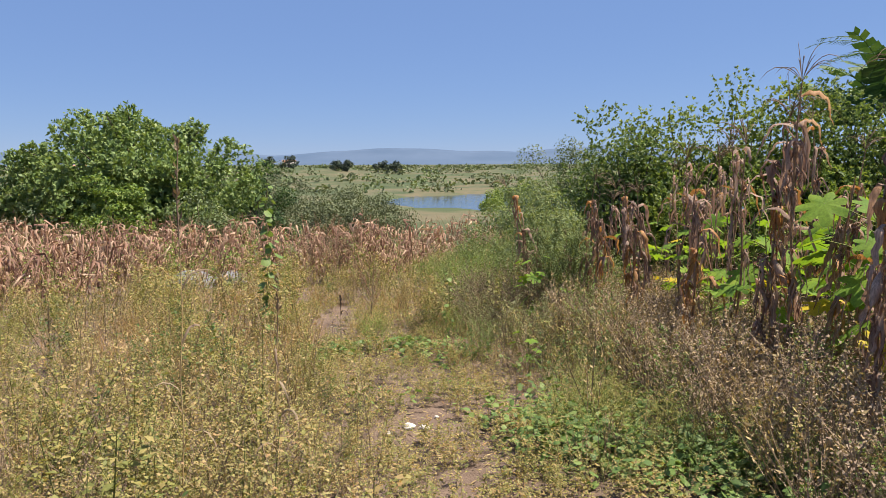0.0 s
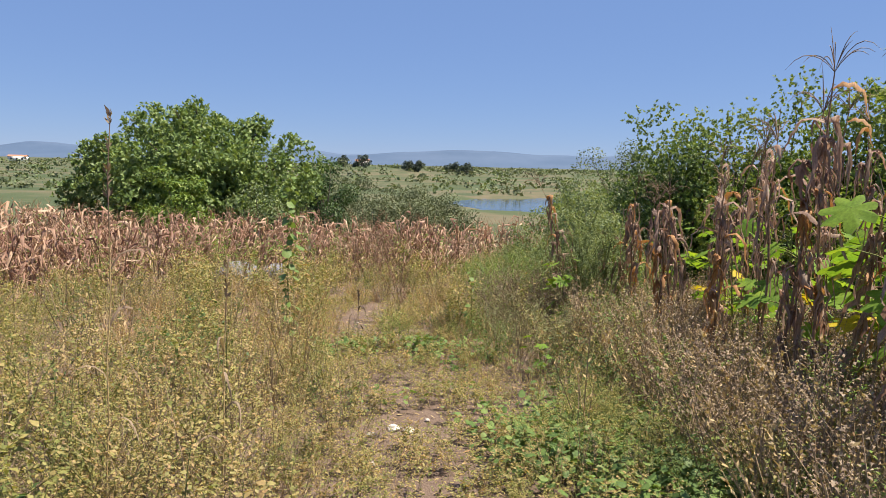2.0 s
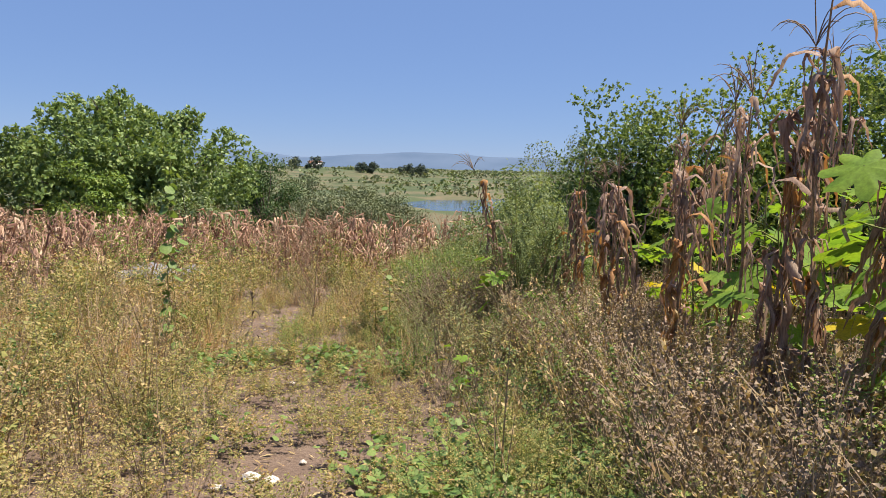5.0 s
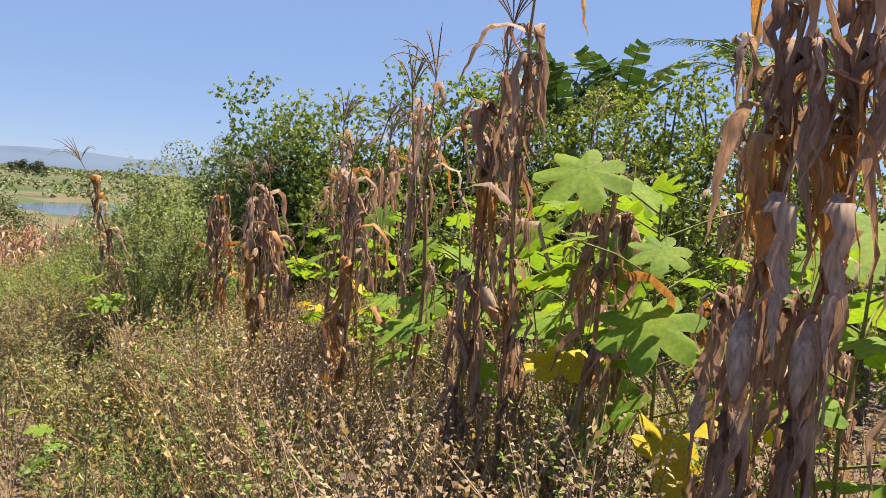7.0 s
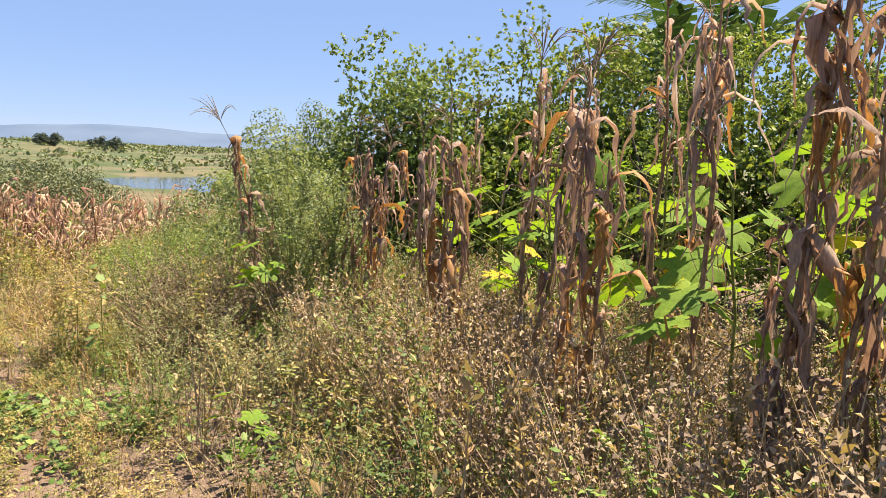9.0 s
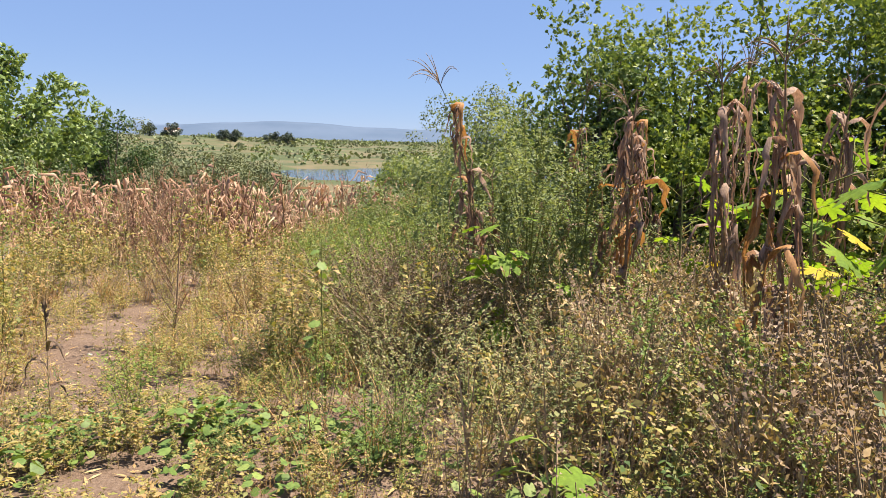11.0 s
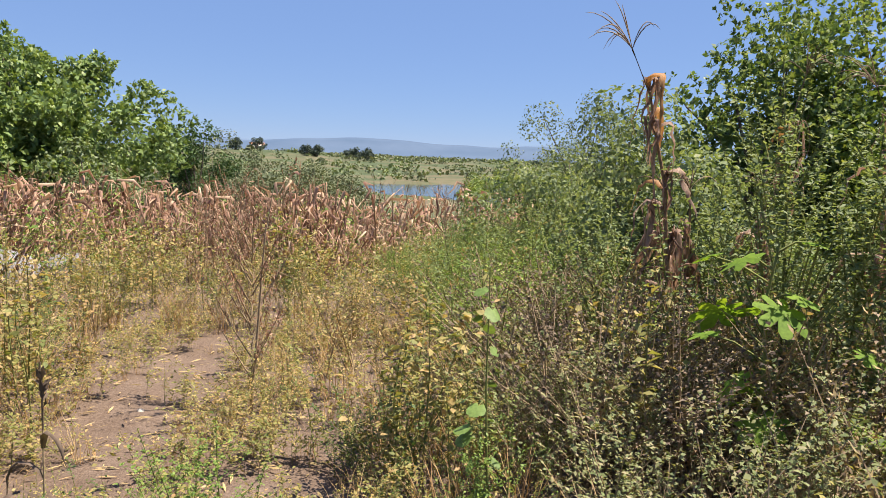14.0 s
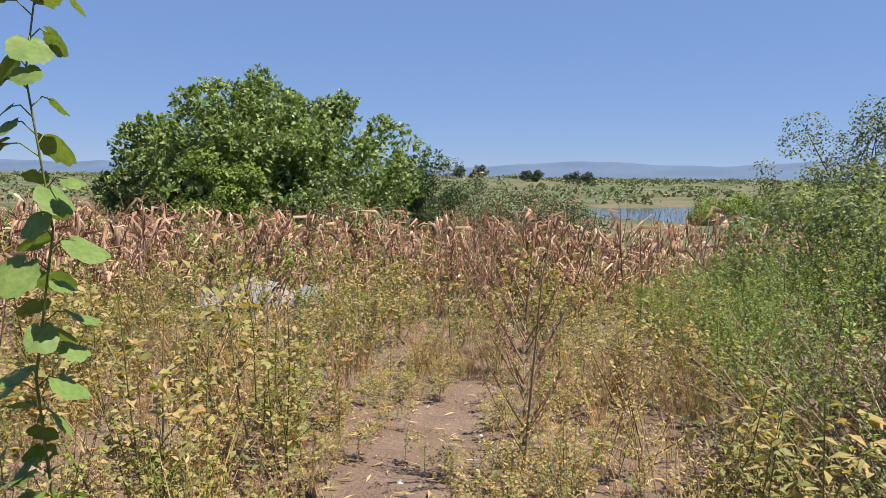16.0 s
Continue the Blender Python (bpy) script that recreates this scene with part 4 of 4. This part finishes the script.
def maize_plant(h, low=0.3, wide=0.06, shag=1.0, arching=3, ear=True, tassel=0.34, glow=0.12, bent=0.0, label="tall dead brown maize plant with shredded hanging leaves"):
    ob = holder("maize_plant", (0, 0, 0), label, "maize plant", "tall dry maize")
    p = stem_path(h, 0.04, 10, 0.02)
    p[:, 0] += bent * np.clip(np.linspace(-0.8, 1, 10), 0, 1) ** 2 * h
    thing("stalk", tube(p, np.interp(np.linspace(0, 1, 10), [0, 0.7, 1], [0.014, 0.010, 0.004]), 6, 0), [STALK], parent=ob)
    az = RNG.uniform(0, 6.283)
    for z in np.arange(low, h * 0.93, 0.17 / shag):
        az += math.pi + RNG.normal(0, 0.5)
        t = (z + RNG.normal(0, 0.03)) / h
        v, q, m = husk_leaf(RNG.uniform(0.3, 0.62), wide * RNG.uniform(0.7, 1.2), az, RNG.uniform(0.02, 0.12), RNG.uniform(0.03, 0.12))
        v = v + along_path(p, t)
        v[:, 2] = np.maximum(v[:, 2], 0.02)
        thing("leaf", (v, q, m), [ORANGE if RNG.uniform() < glow else HUSK_NEAR], parent=ob)
    for k in range(arching):
        v, q, m = maize_leaf(RNG.uniform(0.35, 0.65), wide * RNG.uniform(0.7, 1.1), RNG.uniform(0, 6.283), RNG.uniform(0.6, 1.2), 12, 0.03, RNG.uniform(1.6, 3.2), 0.25)
        thing("leaf", (v + along_path(p, RNG.uniform(0.6, 0.97)), q, np.zeros(len(q), int)), [ORANGE if RNG.uniform() < glow * 1.5 else HUSK_NEAR], parent=ob)
    if ear:
        z = along_path(p, 0.55)
        d = unit(np.array([RNG.normal(), RNG.normal(), -0.6]))
        thing("ear", tube(z + d * np.linspace(0.02, 0.26, 6)[:, None], [0.012, 0.03, 0.036, 0.031, 0.02, 0.004], 8), [HUSK_NEAR], "dry husked ear of maize", parent=ob)
    if tassel:
        v, q, m = maize_tassel(tassel, 11, 0.8, bent * 3.0, 0)
        thing("tassel", (v + p[-1], q, m), [TASSEL], parent=ob)
    return ob


# a fixed draw of its own, so that the stand does not change with the weeds
RNG = np.random.default_rng(41)
KINDS = [maize_plant(2.75, 0.5, 0.055, 0.9, 4, False, 0.4, 0.2), maize_plant(2.3, 0.35, 0.05, 0.85, 3, False, 0.3), maize_plant(1.95, 0.3, 0.05, 0.9, 4, False, 0.28), maize_plant(1.6, 0.25, 0.05, 1.15, 3, False, 0.0, 0.4, label="short dead maize plant with rusty hanging leaves"),
         maize_plant(2.15, 0.8, 0.05, 0.75, 5, False, 0.34, 0.15, 0.10, "bent dead maize plant with a drooping tassel"), maize_plant(2.5, 0.2, 0.065, 1.35, 4), maize_plant(1.4, 0.2, 0.05, 0.9, 3, False, 0.2), maize_plant(2.0, 0.2, 0.06, 1.3, 3, False, 0.0, label="dead maize plant with a broken top wrapped in leaves"), maize_plant(2.3, 1.0, 0.045, 0.6, 3, False, 0.38, 0.05, 0.05, "thin dead maize stalk almost without leaves")]
STAND = ((5, 2.66, 4.92), (0, 2.82, 4.80), (7, 2.74, 4.25), (5, 2.68, 3.42), (5, 2.80, 3.30), (1, 2.95, 3.15), (8, 2.78, 5.80), (2, 2.42, 6.10), (3, 2.36, 5.75), (1, 2.48, 6.60), (2, 2.32, 7.25), (3, 2.20, 7.40),
         (2, 2.45, 7.95), (7, 2.12, 8.80), (3, 2.22, 8.98), (6, 2.05, 8.92), (2, 2.50, 9.90), (1, 2.30, 11.0), (4, 1.32, 9.95), (6, 1.38, 10.05), (8, 3.35, 7.6), (0, 3.45, 6.5), (1, 3.55, 5.3), (6, 3.3, 4.6),
         (0, 3.65, 4.3), (2, 3.4, 8.6), (8, 3.3, 9.6), (4, 3.1, 10.4), (5, 3.5, 3.2), (1, 3.05, 2.35), (6, 1.95, 10.1), (6, 2.75, 8.5), (8, 2.98, 6.9), (6, 1.5, 10.1), (2, 4.2, 5.8), (0, 4.3, 7.2), (1, 4.4, 4.2),
         (8, 2.6, 5.35), (8, 2.62, 7.0))
used = set()
for kind, sx, sy in STAND:
    m = Matrix.Translation((sx, sy, float(ground_z(sx, sy)))) @ Matrix.Rotation(RNG.uniform(0, 6.283) if kind != 4 else 3.1, 4, "Z") @ Matrix.Rotation(radians(RNG.normal(0, 3)), 4, "X")
    if kind in used:
        copy_thing(KINDS[kind], m)
    else:
        KINDS[kind].matrix_basis = m
        used.add(kind)


# ---- broad-leaved plants ----
RNG = np.random.default_rng(52)


def broad_plant(x, y, h, n, size, lobes, depth, mat, label, spread=0.35, yellow=0.15, heart=0.0, name="broad_leaf_plant", category="plant", group="broad-leaved plants", stem=0.012, low=0.25):
    ob = holder(name, (x, y, float(ground_z(x, y))), label, category, group)
    p = stem_path(h, 0.03, 6)
    thing("stem", tube(p, np.linspace(stem, stem * 0.4, 6), 6), [GREEN_STEM], parent=ob)
    for k in range(n):
        t = low + (1 - low) * (k + RNG.uniform(0, 1)) / n
        az = k * 2.4 + RNG.normal(0, 0.9)
        o = along_path(p, t)
        s = size * RNG.uniform(0.55, 1.2) * (1.1 - 0.35 * t)
        e = o + np.array([math.cos(az), math.sin(az), 0.35]) * spread * RNG.uniform(0.35, 1.4)
        leaf = thing("leaf", placed(radial_leaf(s, lobes, depth * 0.95, 0.14, 42, heart), e, az, RNG.uniform(0.1, 0.8), RNG.normal(0, 0.25)), [YELLOW_LEAF if RNG.uniform() < yellow else mat], parent=ob)
        thing("leaf_stalk", tube([o, (o + e) / 2 + np.array([0, 0, 0.02]), e], [stem * 0.4, stem * 0.35, stem * 0.3], 4), [GREEN_STEM], parent=leaf)
    return ob


BROAD = "broad-leaved plant with bright sunlit lobed leaves among maize"
for bx, by, bh, bn, bs in ((3.15, 4.15, 1.7, 16, 0.46), (3.3, 4.9, 1.7, 16, 0.44), (3.05, 5.5, 1.5, 14, 0.38), (3.15, 6.3, 1.65, 14, 0.40), (2.95, 7.1, 1.55, 14, 0.36), (3.0, 8.0, 1.5, 13, 0.34), (3.25, 3.45, 1.6, 14, 0.42), (2.75, 9.2, 1.35, 11, 0.30), (3.8, 5.7, 1.8, 14, 0.42), (3.9, 7.2, 1.8, 14, 0.40), (3.9, 4.4, 1.7, 14, 0.44), (3.6, 8.6, 1.6, 12, 0.36)):
    broad_plant(bx, by, bh, bn, bs * 0.95, 7, 0.5, BROAD_LEAF, BROAD, 0.35, 0.06, low=0.42)
broad_plant(1.24, 8.62, 1.2, 14, 0.30, 7, 0.6, BROAD_LEAF, "bright green plant with deeply lobed leaves", 0.28, 0.05)
broad_plant(0.9, 6.32, 0.5, 7, 0.16, 5, 0.5, BROAD_LEAF, "small green plant with a bright top", 0.12, 0.0)
broad_plant(-2.25, 8.27, 2.15, 54, 0.17, 3, 0.2, VINE_LEAF, "tall stem covered by a climbing heart-leaved vine", 0.075, 0.0, 1.0, "climbing_vine", "vine", "climbing vines", 0.0055, 0.05)
broad_plant(0.12, 8.3, 1.0, 22, 0.085, 3, 0.2, VINE_LEAF, "slender stem with heart-shaped vine leaves", 0.06, 0.0, 1.0, "climbing_vine", "vine", "climbing vines", 0.006, 0.1)


for hx, hy, hh in ((1.5, 8.85, 2.0), (1.68, 8.7, 1.75), (1.5, 9.1, 1.9), (1.85, 9.6, 1.8), (1.8, 8.95, 1.7)):
    v, q, m = weed(hh, 40, 2300, 0.036, 0.42, 0.38, 0.1, 0.1, 0.010)
    ob = holder("tall_weed", (hx, hy, float(ground_z(hx, hy))), "tall upright green weed with narrow leaves", "weed", "tall green weeds")
    thing("stem", (v, q[:9], m[:9]), [GREEN_STEM], parent=ob)
    thing("foliage", (v, q[9:], m[9:]), [GREEN_STEM, BLUE_LEAF], kind="stuff", parent=ob)


def bare_shrub(name, h, at, label, category, group=""):
    """A leafless shrub: one stem, and twigs that carry bits of dry leaf."""
    ob = holder(name, (*at, float(ground_z(*at))), label, category, group)
    thing("stem", tube(stem_path(h, 0.04, 6), np.linspace(0.011, 0.003, 6), 5, 0), [TWIG], parent=ob)
    for k in range(26):
        z, az, l = RNG.uniform(0.15, 0.75) * h, RNG.uniform(0, 6.283), h * RNG.uniform(0.25, 0.55)
        t = np.linspace(0, 1, 5)[:, None]
        p = np.array([0, 0, z]) + t * l * np.array([math.cos(az) * 0.5, math.sin(az) * 0.5, 0.75]) + t ** 2 * [0, 0, 0.15 * l]
        n = 38
        bits = leaves(along_path(p, RNG.uniform(0.2, 1, n)), RNG.normal(size=(n, 3)) + [0, 0, 0.5], RNG.uniform(0.015, 0.04, n), 0.3, 0.1, 1)
        thing("branch", join([tube(p, np.linspace(0.005, 0.0012, 5), 3, 0), bits]), [TWIG, RED_WEED], parent=ob)
    return ob


bare_shrub("dry_shrub", 1.35, (-1.12, 10.1), "leafless reddish dry shrub at the edge of the track", "shrub")
red = bare_shrub("red_weed", 1.5, (-2.55, 16.6), "tall reddish brown dry weed before the maize", "weed", "reddish weeds")
for k, (rx, ry, rh) in enumerate(((-2.9, 17.0, 1.7), (-2.2, 17.1, 1.6), (-3.2, 16.5, 1.4), (-2.6, 15.9, 1.2), (0.4, 18.2, 1.6))):
    copy_thing(red, Matrix.Translation((rx, ry, float(ground_z(rx, ry)))) @ Matrix.Rotation(k + 1.0, 4, "Z") @ Matrix.Scale(rh / 1.5, 4))


def seed_spike(h, x, y, mats, label):
    """A tall stem with a seed head at its top and a few narrow leaves."""
    ob = holder("seed_spike", (x, y, float(ground_z(x, y))), label, "weed", "seed spikes")
    p = stem_path(h, 0.02, 8, 0.01)
    thing("stem", tube(p, np.linspace(0.0042, 0.0018, 8), 5, 0), [mats[0]], parent=ob)
    n = 26
    head = leaves(along_path(p, RNG.uniform(0.8, 1.0, n)), RNG.normal(size=(n, 3)) * [0.45, 0.45, 0.2] + [0, 0, 1], RNG.uniform(0.03, 0.06, n), 0.28, 0.15, 0)
    thing("seed_head", join([head, tube(p[-3:], [0.003, 0.0035, 0.002], 4, 0)]), [mats[1]], kind="stuff", parent=ob)
    for k in range(4):
        v, q, m = maize_leaf(0.35 * min(1.0, h), 0.018, RNG.uniform(0, 6.283), 1.2, 8, 0.01, 1.5)
        thing("leaf", (v + along_path(p, 0.25 + 0.13 * k), q, np.zeros(len(q), int)), [mats[1]], parent=ob)


seed_spike(2.0, -1.28, 2.46, (STRAW, DEAD), "tall thin weed stem with a dark seed spike")
seed_spike(1.35, -0.95, 3.0, (STRAW, DEAD), "thin weed stem with a bent seed spike")
seed_spike(0.75, -1.28, 8.0, (TWIG, DARK_DEAD), "dark dead weed spike beside the track")


# ---- banana plants and palm behind the hedge ----
def banana(x, y, h, n):
    ob = holder("banana_plant", (x, y, float(ground_z(x, y))), "banana plant with large torn green leaves behind the hedge", "banana plant", "banana plants")
    thing("trunk", tube([(0, 0, -0.05), (0.04, 0, h * 0.35), (0, 0.03, h * 0.68)], [0.14, 0.11, 0.07], 9), [GREEN_STEM], parent=ob)
    for k in range(n):
        az, rise, l = k * 2.4 + RNG.normal(0, 0.3), RNG.uniform(0.95, 1.45), h * RNG.uniform(0.3, 0.42)
        t = np.linspace(0, 1, 13)
        ang = rise - 0.9 * t ** 1.8
        r, z = np.cumsum(np.cos(ang)) * l / 13, np.cumsum(np.sin(ang)) * l / 13
        p = np.stack([r * math.cos(az), r * math.sin(az), z + h * 0.64], 1)
        w = 0.62 * np.interp(t, [0, 0.12, 0.3, 0.8, 1], [0.05, 0.5, 1, 0.8, 0.1])
        side = np.array([-math.sin(az), math.cos(az), 0.0])
        pieces = [tube(p, np.linspace(0.02, 0.005, 13), 4, 0)]
        for s in (1, -1):
            for i in range(2, 12):
                a, b = p[i], p[i] + (p[i + 1] - p[i]) * 0.9
                dr = np.array([0, 0, RNG.uniform(-0.14, 0.06)])
                fw = (p[i + 1] - p[i]) * 0.6
                pieces.append((np.array([a, b, b + s * side * w[i] * 0.5 + fw + dr, a + s * side * w[i] * 0.5 + fw + dr]), np.array([[0, 1, 2, 3]]), np.zeros(1, int)))
        thing("leaf", join(pieces), [BANANA], parent=ob)


for bx, by, bh, bn in ((9.3, 14.1, 5.5, 9), (8.4, 13.9, 4.9, 7), (11.0, 14.4, 6.0, 8), (12.2, 11.4, 5.6, 7)):
    banana(bx, by, bh, bn)


def palm(x, y, h):
    ob = holder("palm", (x, y, float(ground_z(x, y))), "young palm with feathery fronds behind the hedge", "palm", "young palms")
    thing("trunk", tube([(0, 0, -0.1), (0.1, 0, h * 0.5), (0, 0, h)], [0.16, 0.12, 0.1], 8), [BARK], parent=ob)
    for k in range(11):
        az, rise = k * 2.4, RNG.uniform(0.2, 1.2)
        t = np.linspace(0, 1, 15)
        ang = rise - 1.3 * t
        p = np.stack([np.cumsum(np.cos(ang)) * 0.16 * math.cos(az), np.cumsum(np.cos(ang)) * 0.16 * math.sin(az), h + np.cumsum(np.sin(ang)) * 0.16], 1)
        n = 60
        s = RNG.uniform(0.1, 1, n)
        side = np.array([-math.sin(az), math.cos(az), 0.0]) * np.where(RNG.uniform(0, 1, n) < 0.5, 1, -1)[:, None]
        d = side + np.array([math.cos(az), math.sin(az), -0.3]) * 0.5
        thing("frond", join([tube(p, np.linspace(0.015, 0.004, 15), 4), leaves(along_path(p, s), d, 0.5 * (1.1 - 0.6 * s), 0.06, 0.02, 0, np.array([0, 0, 1.0]))]), [BANANA], parent=ob)


palm(10.9, 10.4, 4.1)
palm(10.4, 15.3, 4.7)


# ---- stones ----
def stone(x, y, size, flat, mat, label, turn, group=""):
    bm = bmesh.new()
    bmesh.ops.create_icosphere(bm, subdivisions=3, radius=0.5)
    for v in bm.verts:
        n = noise.noise(v.co * 2.3 + Vector((x * 7, y * 3, 0))) * 0.35 + noise.noise(v.co * 6 + Vector((y, x, 2))) * 0.08
        v.co *= 1 + n
        v.co.z *= flat
    me = bpy.data.meshes.new("stone")
    bm.to_mesh(me)
    bm.free()
    me.materials.append(mat)
    ob = tagged(new("stone", me), label, "stone", group)
    ob.matrix_basis = Matrix.Translation((x, y, float(ground_z(x, y)) + size * flat * 0.18)) @ Matrix.Rotation(turn, 4, "Z") @ Matrix.Scale(size, 4)


for sx, sy, ss in ((-0.27, 4.63, 0.10), (-0.15, 4.60, 0.09), (-0.42, 4.50, 0.06), (-0.30, 3.95, 0.05), (-0.05, 4.95, 0.04), (-0.62, 7.0, 0.05), (-1.5, 10.9, 0.05), (-1.7, 9.9, 0.04), (-1.25, 11.3, 0.05), (1.6, 6.3, 0.06)):
    stone(sx, sy, ss, 0.65, STONE, "pale angular stone on bare earth", sx * 9, "pale stones")

for sx, sy, ss in ((-6.0, 16.2, 1.1), (-5.2, 16.6, 0.9), (-6.6, 16.0, 0.8)):
    stone(sx, sy, ss, 0.55, GREY_ROCK, "grey boulder half hidden in the maize", sx * 3, "grey boulders")


p = np.array([(1.49, 9.05, 0.15), (1.52, 8.94, 0.145), (1.55, 8.83, 0.135), (1.57, 8.71, 0.12), (1.59, 8.6, 0.1), (1.61, 8.48, 0.07)])
p[:, 2] = np.maximum(p[:, 2], ground_z(p[:, 0], p[:, 1]) + 0.04)
fall = holder("fallen_husk", tuple(p[-1]), "pale dry maize leaf fallen over the weeds", "dry leaf")
for k in range(3):
    thing("leaf_strip", blade(p - p[-1] + RNG.normal(0, 0.012, p.shape), np.array([0.02, 0.05, 0.06, 0.055, 0.04, 0.02]), np.array([0.6, 0.6, 0.2 * k]), 0.3, 0), [HUSK], parent=fall)


# ---- dry litter on the earth ----
n = 9000
x, y = RNG.uniform(-5, 3.5, n), RNG.uniform(0, 13, n)
az = RNG.uniform(0, 6.283, n)
flat = np.stack([np.cos(az), np.sin(az), RNG.normal(0, 0.08, n)], 1)
litter = leaves(np.stack([x, y, ground_z(x, y) + 0.012], 1), flat, RNG.uniform(0.02, 0.12, n), 0.14, 0.03, 0, np.array([0, 0, 1.0]))
thing("dry_litter", litter, [STRAW], "bits of dry straw and leaf lying on bare earth", "litter", kind="stuff")
